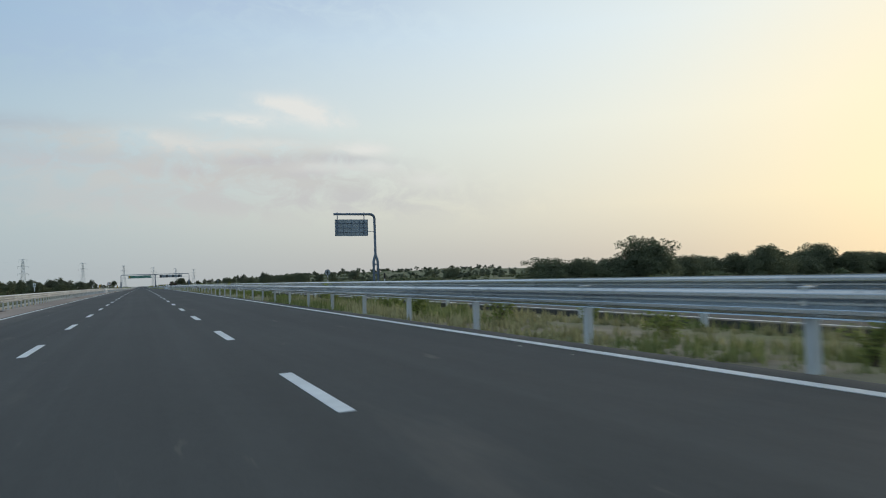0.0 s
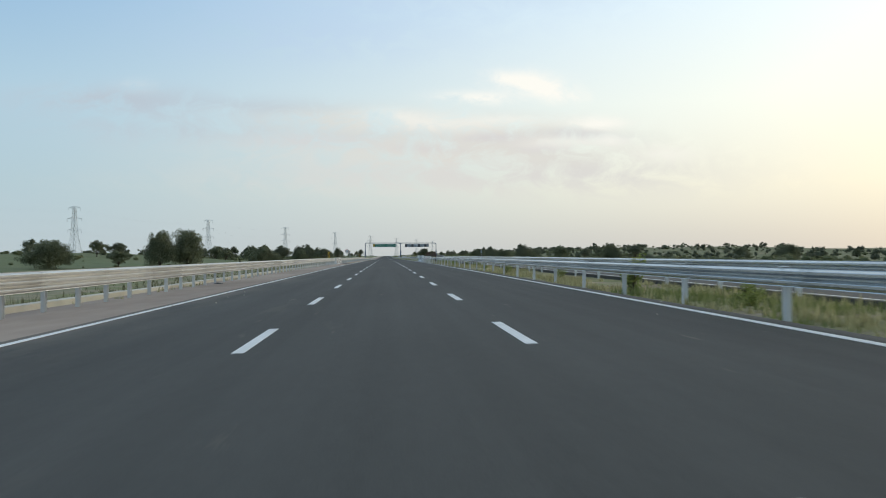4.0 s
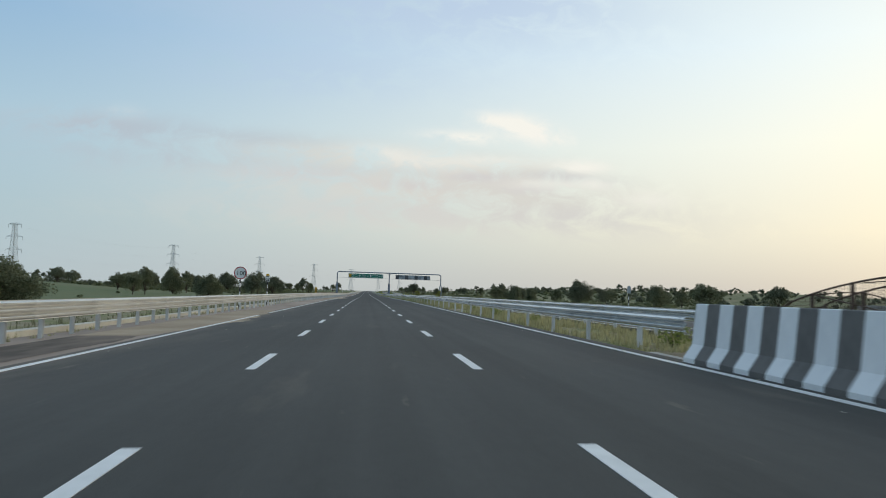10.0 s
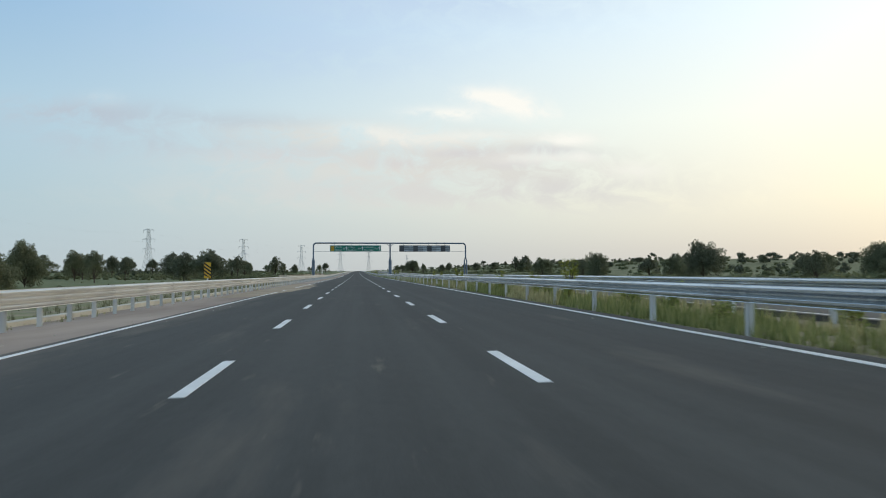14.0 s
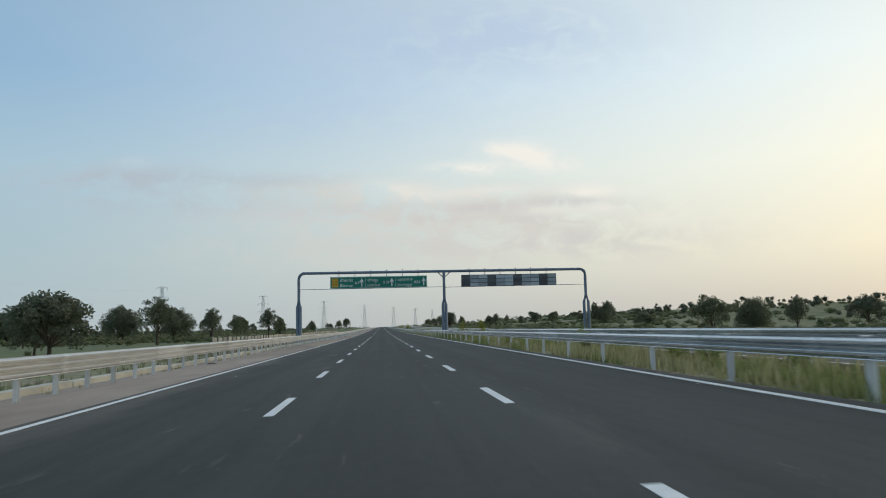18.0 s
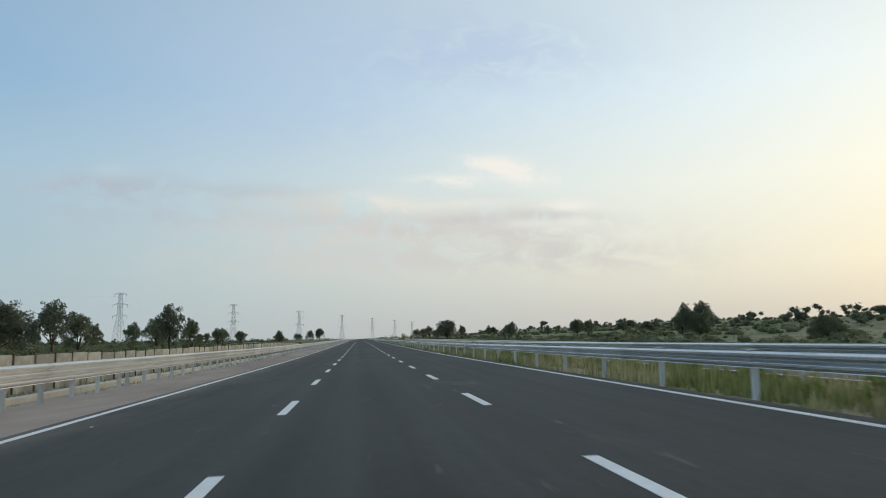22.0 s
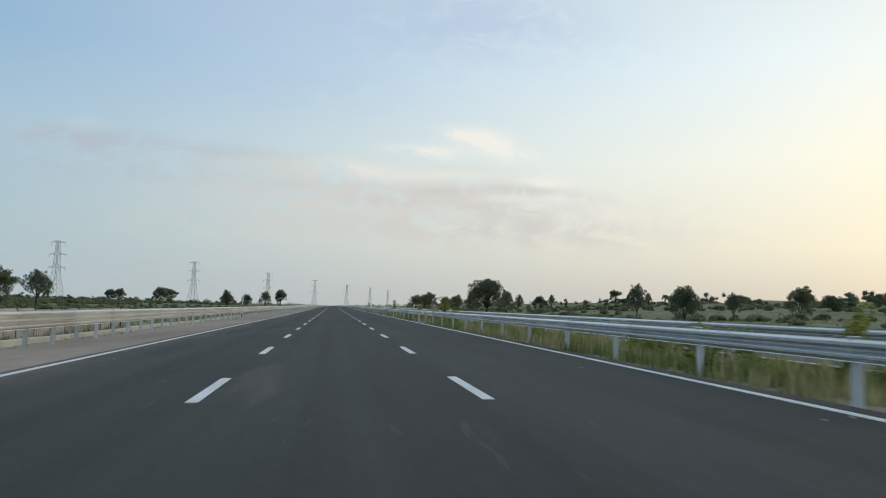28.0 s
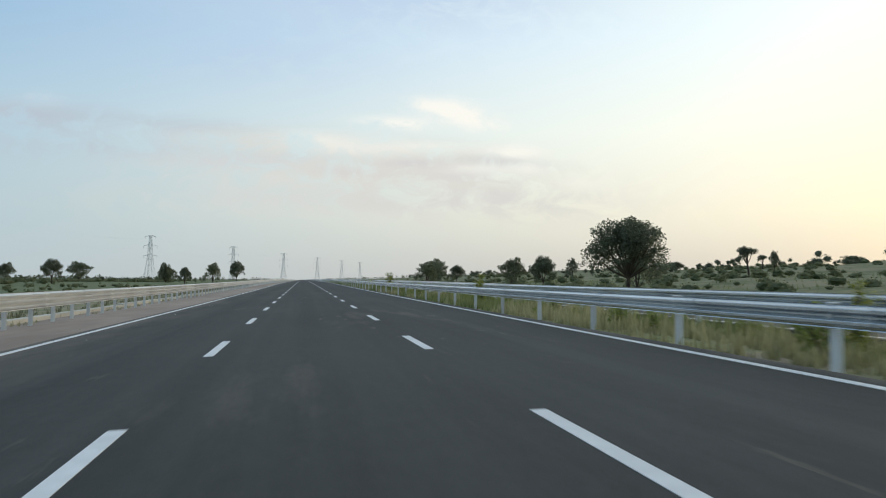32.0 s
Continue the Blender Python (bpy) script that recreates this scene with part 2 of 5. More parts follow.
def asphalt_material(name, dark, light, dust, dusty_edges):
    """New asphalt: fine stone speckle, long streaks of wear, faint patches, and dust blown along the edges."""
    m = bpy.data.materials.new(name)
    m.use_nodes = True
    t = m.node_tree
    b = t.nodes["Principled BSDF"]
    geo = t.nodes.new("ShaderNodeNewGeometry")

    def noise_at(stretch, detail=4, rough=0.55):
        mp = t.nodes.new("ShaderNodeMapping")
        mp.inputs["Scale"].default_value = stretch
        t.links.new(geo.outputs["Position"], mp.inputs[0])
        n = t.nodes.new("ShaderNodeTexNoise")
        n.inputs["Scale"].default_value, n.inputs["Detail"].default_value, n.inputs["Roughness"].default_value = 1.0, detail, rough
        t.links.new(mp.outputs[0], n.inputs["Vector"])
        return n.outputs[0]

    def calc(op, *vals):
        n = t.nodes.new("ShaderNodeMath")
        n.operation = op
        for i, x in enumerate(vals):
            if isinstance(x, (int, float)):
                n.inputs[i].default_value = x
            else:
                t.links.new(x, n.inputs[i])
        return n.outputs[0]

    def ramp(val, lo, hi):
        r = t.nodes.new("ShaderNodeMapRange")
        r.inputs[1].default_value, r.inputs[2].default_value = lo, hi
        t.links.new(val, r.inputs[0])
        return r.outputs[0]

    def mix(f, a, c):
        n = t.nodes.new("ShaderNodeMix")
        n.data_type = "RGBA"
        t.links.new(f, n.inputs[0])
        for s, x in ((n.inputs[6], a), (n.inputs[7], c)):
            if isinstance(x, tuple):
                s.default_value = (*x, 1)
            else:
                t.links.new(x, s)
        return n.outputs[2]

    streak = noise_at((1.6, 0.012, 1), 3)
    patch = noise_at((0.35, 0.09, 1), 5)
    speck = noise_at((45, 45, 45), 2, 0.8)
    grain = noise_at((7, 3, 7), 4, 0.7)
    f = calc("ADD", calc("MULTIPLY", streak, 0.8), calc("MULTIPLY", patch, 0.7))
    f = calc("ADD", f, calc("MULTIPLY", grain, 0.35))
    f = calc("ADD", f, calc("MULTIPLY", speck, 0.5))
    col = mix(ramp(f, 0.95, 1.42), dark, light)
    # dust: blown off the shoulder over the asphalt's edges, in thin tongues
    sx = t.nodes.new("ShaderNodeSeparateXYZ")
    t.links.new(geo.outputs["Position"], sx.inputs[0])
    tongue = noise_at((0.9, 0.16, 1), 5, 0.65)
    lo, hi = dusty_edges
    edge = calc("MAXIMUM", ramp(sx.outputs[0], lo + 2.3, lo), ramp(sx.outputs[0], hi - 0.5, hi + 0.1))
    col = mix(calc("MULTIPLY", ramp(calc("ADD", tongue, calc("MULTIPLY", edge, 0.33)), 0.55, 0.90), calc("MULTIPLY", edge, 0.62)), col, dust)
    spill = ramp(noise_at((0.7, 0.11, 1), 6, 0.6), 0.61, 0.74)
    col = mix(calc("MULTIPLY", spill, 0.28), col, dust)
    scuff = ramp(noise_at((3.2, 0.45, 1), 4, 0.6), 0.66, 0.76)
    col = mix(calc("MULTIPLY", scuff, 0.42), col, dust)
    # colour lightened before the bridge and just after it, standing in for brighter exposure
    exposure_lift = ramp(calc("ADD", sx.outputs[1], calc("MULTIPLY", patch, 40.0)), 330.0, 270.0)
    col = mix(calc("MULTIPLY", exposure_lift, 0.10), col, (0.27, 0.25, 0.23))
    t.links.new(col, b.inputs["Base Color"])
    b.inputs["Roughness"].default_value = 0.82
    b.inputs["Specular IOR Level"].default_value = 0.35
    bp = t.nodes.new("ShaderNodeBump")
    bp.inputs["Strength"].default_value, bp.inputs["Distance"].default_value = 0.35, 0.008
    t.links.new(speck, bp.inputs["Height"])
    t.links.new(bp.outputs[0], b.inputs["Normal"])
    return m


asphalt = asphalt_material("asphalt", (0.034, 0.035, 0.033), (0.068, 0.069, 0.065), (0.24, 0.20, 0.16), (-5.9, 6.2))
old_asphalt = material("dusty_asphalt", (0.05, 0.05, 0.05), (0.10, 0.095, 0.085), 3.0, 0.85, bump=0.25, bump_scale=50, stretch=(1, 0.2, 1), coord="World")
shoulder_mat = material("dusty_shoulder", (0.29, 0.225, 0.185), (0.45, 0.36, 0.30), 1.6, 0.95, bump=0.4, bump_scale=18, stretch=(1, 0.35, 1), coord="World")
sand = material("drifted_sand", (0.34, 0.26, 0.18), (0.46, 0.37, 0.27), 2.5, 0.95, bump=0.3, bump_scale=20, coord="World")
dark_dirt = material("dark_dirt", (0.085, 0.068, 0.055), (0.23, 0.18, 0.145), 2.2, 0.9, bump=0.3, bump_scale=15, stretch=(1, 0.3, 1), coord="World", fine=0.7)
paint = material("road_paint", (0.74, 0.74, 0.73), (0.90, 0.90, 0.89), 5.0, 0.5, bump=0.1, coord="World", fine=0.6)
steel = material("galvanised_steel", (0.50, 0.53, 0.55), (0.66, 0.69, 0.71), 2.0, 0.27, 0.90, bump=0.05, stretch=(1, 0.3, 1), by_object=0.3)
dull_steel = material("weathered_galvanised_steel", (0.60, 0.585, 0.555), (0.80, 0.785, 0.75), 2.0, 0.34, 0.88, bump=0.05, stretch=(1, 0.3, 1), by_object=0.3)
post_steel = material("post_steel", (0.54, 0.54, 0.53), (0.72, 0.72, 0.70), 3.0, 0.55, 0.1, bump=0.08, by_object=0.4)
concrete = material("concrete", (0.30, 0.29, 0.27), (0.46, 0.45, 0.42), 3.0, 0.9, bump=0.3, by_object=0.2)
pale_concrete = material("pale_concrete", (0.50, 0.46, 0.39), (0.68, 0.64, 0.55), 2.0, 0.9, bump=0.3, by_object=0.3)
fence_concrete = material("weathered_fence_concrete", (0.27, 0.255, 0.215), (0.46, 0.435, 0.37), 2.5, 0.92, bump=0.4, by_object=0.5, fine=0.6)
white_stripe = material("white_parapet_paint", (0.74, 0.76, 0.78), (0.88, 0.89, 0.90), 4.0, 0.7, bump=0.15, by_object=0.2)
black_stripe = material("black_parapet_paint", (0.105, 0.100, 0.095), (0.18, 0.172, 0.165), 5.0, 0.75, bump=0.2, by_object=0.2)
slate = material("slate_blue_paint", (0.13, 0.17, 0.23), (0.18, 0.23, 0.30), 2.0, 0.5, bump=0.05)
sign_green = material("sign_green", (0.004, 0.16, 0.11), (0.008, 0.21, 0.145), 1.5, 0.45)
sign_white = material("sign_white", (0.70, 0.71, 0.70), (0.80, 0.80, 0.79), 3.0, 0.5)
sign_yellow = material("sign_yellow", (0.62, 0.36, 0.02), (0.75, 0.45, 0.03), 4.0, 0.5)
sign_red = material("sign_red", (0.35, 0.02, 0.03), (0.48, 0.04, 0.05), 4.0, 0.5)
sign_black = material("sign_black", (0.012, 0.012, 0.013), (0.03, 0.03, 0.03), 4.0, 0.5)
back_dark = material("sign_back_dark", (0.06, 0.065, 0.075), (0.10, 0.105, 0.115), 2.0, 0.6, by_object=0.5)
back_pale = material("sign_back_aluminium", (0.28, 0.31, 0.34), (0.42, 0.46, 0.50), 1.5, 0.45, 0.35, by_object=0.6)
rust = material("rusty_steel", (0.085, 0.058, 0.045), (0.17, 0.115, 0.085), 6.0, 0.85, 0.2, bump=0.2)
bark = material("bark", (0.05, 0.038, 0.028), (0.12, 0.09, 0.065), 8.0, 0.95, bump=0.5)
leaf_a = material("dark_acacia_leaves", (0.115, 0.132, 0.088), (0.205, 0.220, 0.145), 1.2, 0.75, by_island=0.5, by_object=0.0)
leaf_b = material("grey_green_leaves", (0.135, 0.155, 0.093), (0.230, 0.245, 0.148), 1.2, 0.75, by_island=0.5)
leaf_c = material("yellow_green_leaves", (0.16, 0.20, 0.03), (0.40, 0.40, 0.07), 1.5, 0.7, by_island=0.6)
leaf_d = material("bright_shrub_leaves", (0.17, 0.22, 0.055), (0.36, 0.40, 0.12), 1.5, 0.7, by_island=0.6)
leaf_e = material("dusty_scrub_leaves", (0.140, 0.165, 0.080), (0.250, 0.260, 0.140), 1.2, 0.8, by_island=0.6)
grass_mat = material("dry_grass", (0.30, 0.29, 0.15), (0.52, 0.48, 0.27), 0.5, 0.85, by_island=0.7, coord="World")
verge_mat = material("rough_verge_grass", (0.15, 0.15, 0.085), (0.31, 0.29, 0.17), 0.5, 0.85, by_island=0.7, coord="World")
green_grass = material("green_grass", (0.17, 0.21, 0.075), (0.34, 0.36, 0.15), 0.5, 0.85, by_island=0.7, coord="World")
pylon_mat = material("pylon_steel", (0.44, 0.47, 0.49), (0.54, 0.57, 0.59), 1.0, 0.6, 0.0)


def let_light_through(m, share=0.5):
    """Leaves pass on part of the light that falls on their far side."""
    t = m.node_tree
    b = t.nodes["Principled BSDF"]
    out = t.nodes["Material Output"]
    tr = t.nodes.new("ShaderNodeBsdfTranslucent")
    t.links.new(b.inputs["Base Color"].links[0].from_socket, tr.inputs[0])
    mx = t.nodes.new("ShaderNodeMixShader")
    mx.inputs[0].default_value = share
    t.links.new(b.outputs[0], mx.inputs[1])
    t.links.new(tr.outputs[0], mx.inputs[2])
    t.links.new(mx.outputs[0], out.inputs[0])


for leafy in (leaf_a, leaf_b, leaf_c, leaf_d, leaf_e, grass_mat, green_grass, verge_mat):
    let_light_through(leafy)


def ground_material():
    """Sandy soil with patches of grass; crop green on the far left side of the road."""
    m = bpy.data.materials.new("sandy_grassland")
    m.use_nodes = True
    t = m.node_tree
    b = t.nodes["Principled BSDF"]
    b.inputs["Roughness"].default_value = 0.95
    geo = t.nodes.new("ShaderNodeNewGeometry")
    sepx = t.nodes.new("ShaderNodeSeparateXYZ")
    t.links.new(geo.outputs["Position"], sepx.inputs[0])

    def noise_at(scale, detail=5):
        n = t.nodes.new("ShaderNodeTexNoise")
        n.inputs["Scale"].default_value, n.inputs["Detail"].default_value = scale, detail
        t.links.new(geo.outputs["Position"], n.inputs["Vector"])
        return n.outputs[0]

    def ramp(val, lo, hi):
        r = t.nodes.new("ShaderNodeMapRange")
        r.inputs[1].default_value, r.inputs[2].default_value = lo, hi
        t.links.new(val, r.inputs[0])
        return r.outputs[0]

    def mix(f, a, c):
        n = t.nodes.new("ShaderNodeMix")
        n.data_type = "RGBA"
        t.links.new(f, n.inputs[0])
        for s, x in ((n.inputs[6], a), (n.inputs[7], c)):
            if isinstance(x, tuple):
                s.default_value = (*x, 1)
            else:
                t.links.new(x, s)
        return n.outputs[2]

    soil = mix(ramp(noise_at(0.9), 0.3, 0.7), (0.26, 0.21, 0.145), (0.44, 0.36, 0.25))
    dry = mix(ramp(noise_at(2.2), 0.3, 0.7), (0.16, 0.18, 0.06), (0.33, 0.31, 0.14))
    median = mix(ramp(noise_at(0.35), 0.42, 0.60), soil, dry)
    crop = mix(ramp(noise_at(0.5), 0.3, 0.7), (0.095, 0.130, 0.050), (0.160, 0.190, 0.080))
    crop = mix(ramp(noise_at(0.018), 0.40, 0.62), crop, (0.155, 0.17, 0.075))
    dune = mix(ramp(noise_at(0.35), 0.36, 0.60), (0.105, 0.130, 0.055), (0.205, 0.205, 0.105))
    dune = mix(ramp(noise_at(0.045), 0.56, 0.66), dune, (0.235, 0.215, 0.125))
    left = ramp(sepx.outputs[0], -16.0, -26.0)
    right = ramp(sepx.outputs[0], 26.0, 34.0)
    col = mix(left, mix(right, median, dune), crop)
    t.links.new(col, b.inputs["Base Color"])
    bp = t.nodes.new("ShaderNodeBump")
    bp.inputs["Strength"].default_value, bp.inputs["Distance"].default_value = 0.6, 0.08
    t.links.new(noise_at(4.0, 6), bp.inputs["Height"])
    t.links.new(bp.outputs[0], b.inputs["Normal"])
    return m


ground_mat = ground_material()

# ---- building helpers ----
CROSS = 0.024          # crossfall of the carriageway, falling to the left
# grade in per cent along the road
GRADE_Y = (-60, 70, 130, 200, 260, 330, 460, 500, 535, 570, 690, 800, 950)
GRADE = (0.321, 0.114, 0.025, -0.195, -0.097, -0.38, -0.316, -0.28, 0.133, 0.102, 0.065, 0.365, 0.0)
LONG_Y = np.arange(-800.0, 5000.0, 4.0)
LONG_G = np.interp(LONG_Y, GRADE_Y, GRADE) * (LONG_Y > -100) / 100.0
LONG_Z = np.concatenate([[0.0], np.cumsum((LONG_G[1:] + LONG_G[:-1]) * 2.0)])
LONG_Z -= np.interp(0.0, LONG_Y, LONG_Z)
OPP = 10.0             # near edge of the opposite carriageway


def road_z(x):
    if x <= 9.0:
        return CROSS * x
    return CROSS * OPP - CROSS * (x - OPP)


def rise(y):
    """Height of the road's long profile."""
    return float(np.interp(y, LONG_Y, LONG_Z))


def on_grade(x, y, z):
    """A pose on the long profile, tilted with it."""
    return pose(x, y, z + rise(y), math.degrees(math.atan(float(np.interp(y, LONG_Y, LONG_G)))), 0, 0)


def mesh_from(name, verts, faces, mat, smooth=False):
    me = bpy.data.meshes.new(name)
    me.from_pydata(verts, [], faces)
    if mat:
        me.materials.append(mat)
    if smooth:
        me.polygons.foreach_set("use_smooth", [True] * len(me.polygons))
    me.update()
    return me


def bm_mesh(name, bm, mat, smooth=False):
    me = bpy.data.meshes.new(name)
    bm.normal_update()
    bm.to_mesh(me)
    bm.free()
    if mat:
        me.materials.append(mat)
    if smooth:
        me.polygons.foreach_set("use_smooth", [True] * len(me.polygons))
    return me


def part(name, data, material_, parent, label="", at=None):
    """One mesh object under a thing or a part; data is a bmesh or a shared mesh."""
    me = bm_mesh(name, data, material_) if isinstance(data, bmesh.types.BMesh) else data
    ob = new(name, me)
    ob.parent = parent
    if at is not None:
        ob.matrix_basis = at if isinstance(at, Matrix) else Matrix.Translation(at)
    if label:
        ob["label"] = label
    return ob


def thing(name, label, category, at=(0, 0, 0), group="", kind=""):
    ob = new(name)
    ob.empty_display_size = 0.3
    ob.matrix_basis = at if isinstance(at, Matrix) else Matrix.Translation(at)
    return tagged(ob, label, category, group, kind)


def box(bm, x0, y0, z0, x1, y1, z1, bevel=0.0):
    r = bmesh.ops.create_cube(bm, size=1.0, matrix=Matrix.Translation(((x0 + x1) / 2, (y0 + y1) / 2, (z0 + z1) / 2)) @ Matrix.Diagonal((x1 - x0, y1 - y0, z1 - z0, 1)))
    if bevel:
        es = list({e for vt in r["verts"] for e in vt.link_edges})
        bmesh.ops.bevel(bm, geom=es, offset=bevel, segments=1, affect="EDGES")
    return bm


def tube(bm, pts, radii, sides=8, caps=True):
    """A tapered pipe along points."""
    rings = []
    for i, p in enumerate(pts):
        p = Vector(p)
        a = Vector(pts[max(0, i - 1)])
        b = Vector(pts[min(len(pts) - 1, i + 1)])
        d = (b - a).normalized()
        s = d.cross(Vector((0, 0, 1)))
        if s.length < 0.05:
            s = d.cross(Vector((0, 1, 0)))
        s.normalize()
        w = d.cross(s)
        rings.append([bm.verts.new(p + radii[i] * (math.cos(2 * math.pi * k / sides) * s + math.sin(2 * math.pi * k / sides) * w)) for k in range(sides)])
    for r0, r1 in zip(rings, rings[1:]):
        for k in range(sides):
            bm.faces.new((r0[k], r0[(k + 1) % sides], r1[(k + 1) % sides], r1[k]))
    if caps:
        bm.faces.new(rings[0][::-1])
        bm.faces.new(rings[-1])
    return bm


def extrude_profile(name, prof, length, mat, closed=True):
    """A closed profile of (x, z) points swept along +y."""
    n = len(prof)
    vs = [(x, 0.0, z) for x, z in prof] + [(x, length, z) for x, z in prof]
    fs = [(i, (i + 1) % n, n + (i + 1) % n, n + i) for i in range(n)]
    fs += [tuple(range(n))[::-1], tuple(range(n, 2 * n))]
    me = mesh_from(name, vs, fs, mat)
    bm = bmesh.new()
    bm.from_mesh(me)
    bmesh.ops.recalc_face_normals(bm, faces=bm.faces)
    bm.to_mesh(me)
    bm.free()
    return me


def join_boxes(name, boxes, mat):
    """Many plain blocks in one mesh: rows of x0, y0, z0, x1, y1, z1."""
    vs, fs = [], []
    for x0, y0, z0, x1, y1, z1 in boxes:
        k = len(vs)
        vs += [(x0, y0, z0), (x1, y0, z0), (x1, y1, z0), (x0, y1, z0), (x0, y0, z1), (x1, y0, z1), (x1, y1, z1), (x0, y1, z1)]
        fs += [(k, k + 3, k + 2, k + 1), (k + 4, k + 5, k + 6, k + 7), (k, k + 1, k + 5, k + 4), (k + 1, k + 2, k + 6, k + 5), (k + 2, k + 3, k + 7, k + 6), (k + 3, k, k + 4, k + 7)]
    return mesh_from(name, vs, fs, mat)


# ---- ground ----
def smooth01(a, b, x):
    s = min(1.0, max(0.0, (x - a) / (b - a)))
    return s * s * (3 - 2 * s)


def ground_rel(x, y):
    n = noise.noise(Vector((x * 0.012, y * 0.012, 3.1)))
    n2 = noise.noise(Vector((x * 0.05, y * 0.05, 7.7)))
    if -9.2 <= x <= 24.6:
        z = -0.75 if x < 6.3 or x > 9.9 else 0.10 + 0.04 * noise.noise(Vector((x * 0.8, y * 0.8, 1.0)))
        if 190 < y < 210.5:
            z = -2.6 if 6.5 < x < 9.8 else z
        return z
    if x < -9.2:
        z = -0.30 - 0.75 * smooth01(-10.0, -13.0, x)
        far = smooth01(-20, -60, x)
        z += far * (0.35 * n2 + 0.7 * n)
        z += smooth01(-46, -150, x) * (3.8 + 2.0 * n) * smooth01(150, 270, y) * (1 - smooth01(400, 560, y))
        z += smooth01(-120, -400, x) * 2.0 * (1 - smooth01(420, 900, y))
        return z
    z = -0.25 - 0.45 * smooth01(25, 30, x)
    far = smooth01(32, 80, x)
    z += far * (0.5 * n2 + 0.9 * n)
    n3 = noise.noise(Vector((x * 0.026, y * 0.026, 1.3)))
    ramp = 0.052 * max(0.0, min(x, 205.0) - 46.0)
    z += (ramp * (1 + 0.16 * n) + smooth01(60, 110, x) * (0.8 * n3 + 0.4 * n2)) * smooth01(470, 660, y) * (1 - 0.5 * smooth01(1500, 2600, y))
    z += smooth01(110, 420, x) * (5.0 + 2.0 * n + 0.7 * n3) * (1 - smooth01(430, 640, y))
    return z


def ground_z(x, y):
    return ground_rel(x, y) + rise(y)


def axis(lo, hi, near_lo, near_hi, step, grow=1.22):
    out = list(np.arange(near_lo, near_hi + step / 2, step))
    s = step
    while out[-1] < hi:
        s *= grow
        out.append(min(hi, out[-1] + s))
    s = step
    while out[0] > lo:
        s *= grow
        out.insert(0, max(lo, out[0] - s))
    return out


GX = axis(-4600, 4600, -13, 30, 1.0, 1.16)
GX = sorted(set([round(float(a), 3) for a in GX] + [-9.21, -9.2, 6.29, 6.3, 9.9, 9.91, 24.6, 24.61]))
GY = sorted(set([round(float(a), 3) for a in axis(-700, 4800, -60, 1000, 6.0, 1.10)] + [189.9, 190.1, 210.4, 210.6]))
gv = [(x, y, ground_z(x, y)) for y in GY for x in GX]
nx = len(GX)
gf = [(j * nx + i, j * nx + i + 1, (j + 1) * nx + i + 1, (j + 1) * nx + i) for j in range(len(GY) - 1) for i in range(nx - 1)]
ground = new("ground", mesh_from("ground", gv, gf, ground_mat, smooth=True))
tagged(ground, "flat sandy grassland with green crops and low dunes", "ground", kind="structure")

# ---- carriageways ----
Y0, Y1 = -60.0, 3600.0


def slab(name, xs, mat, y0=Y0, y1=Y1, lift=0.0, thick=0.5, label="", category="road", steps=60):
    ys = [float(a) for a in np.arange(y0, 1000, 8.0)] + [float(a) for a in np.linspace(1000, y1, 12)]
    steps = len(ys) - 1
    m = len(xs)
    top = [(x, y, road_z(x) + lift + rise(y)) for y in ys for x in xs]
    low = [(x, y, road_z(x) + lift - thick + rise(y)) for y in ys for x in (xs[0], xs[-1])]
    fs = [(j * m + i, j * m + i + 1, (j + 1) * m + i + 1, (j + 1) * m + i) for j in range(steps) for i in range(m - 1)]
    k = len(top)
    for j in range(steps):
        fs.append((k + 2 * j, j * m, (j + 1) * m, k + 2 * j + 2))
        fs.append((j * m + m - 1, k + 2 * j + 1, k + 2 * j + 3, (j + 1) * m + m - 1))
    ob = new(name, mesh_from(name, top + low, fs, mat))
    return tagged(ob, label, category, kind="structure")


road = slab("road", [-5.95, -3.0, 0.0, 3.0, 6.22], asphalt, label="new dark asphalt carriageway with three lanes")
shoulder = slab("shoulder", [-9.15, -7.5, -5.95], shoulder_mat, lift=-0.004, label="dusty tan shoulder beside the carriageway", category="shoulder")
opposite = slab("road_opposite", [9.95, 14.0, 18.0, 22.0, 24.4], old_asphalt, label="asphalt carriageway for the opposite traffic", category="road")


def strip(x, y0, y1, width=0.15, lift=0.006, follow=True):
    a, b = x - width / 2, x + width / 2
    z0, z1 = road_z(a), road_z(b)
    r0, r1 = (rise(y0), rise(y1)) if follow else (0.0, 0.0)
    vs = [(a, y0, z0 + r0), (b, y0, z1 + r0), (b, y1, z1 + r1), (a, y1, z0 + r1), (a, y0, z0 + r0 + lift), (b, y0, z1 + r0 + lift), (b, y1, z1 + r1 + lift), (a, y1, z0 + r1 + lift)]
    return vs, [(4, 5, 6, 7), (0, 1, 5, 4), (1, 2, 6, 5), (2, 3, 7, 6), (3, 0, 4, 7)]


def strips(name, rows, mat, parent, label=""):
    vs, fs = [], []
    cut = []
    for x, a, b, *w in rows:
        stops = [a] + [float(q) for q in np.arange(Y0, 1000, 8.0) if a < q < b] + [b]
        cut += [(x, p, q, *w) for p, q in zip(stops, stops[1:])]
    for r in cut:
        v_, f_ = strip(*r)
        k = len(vs)
        vs += v_
        fs += [tuple(i + k for i in f) for f in f_]
    return part(name, mesh_from(name, vs, fs, mat), mat, road if parent is None else parent, label)


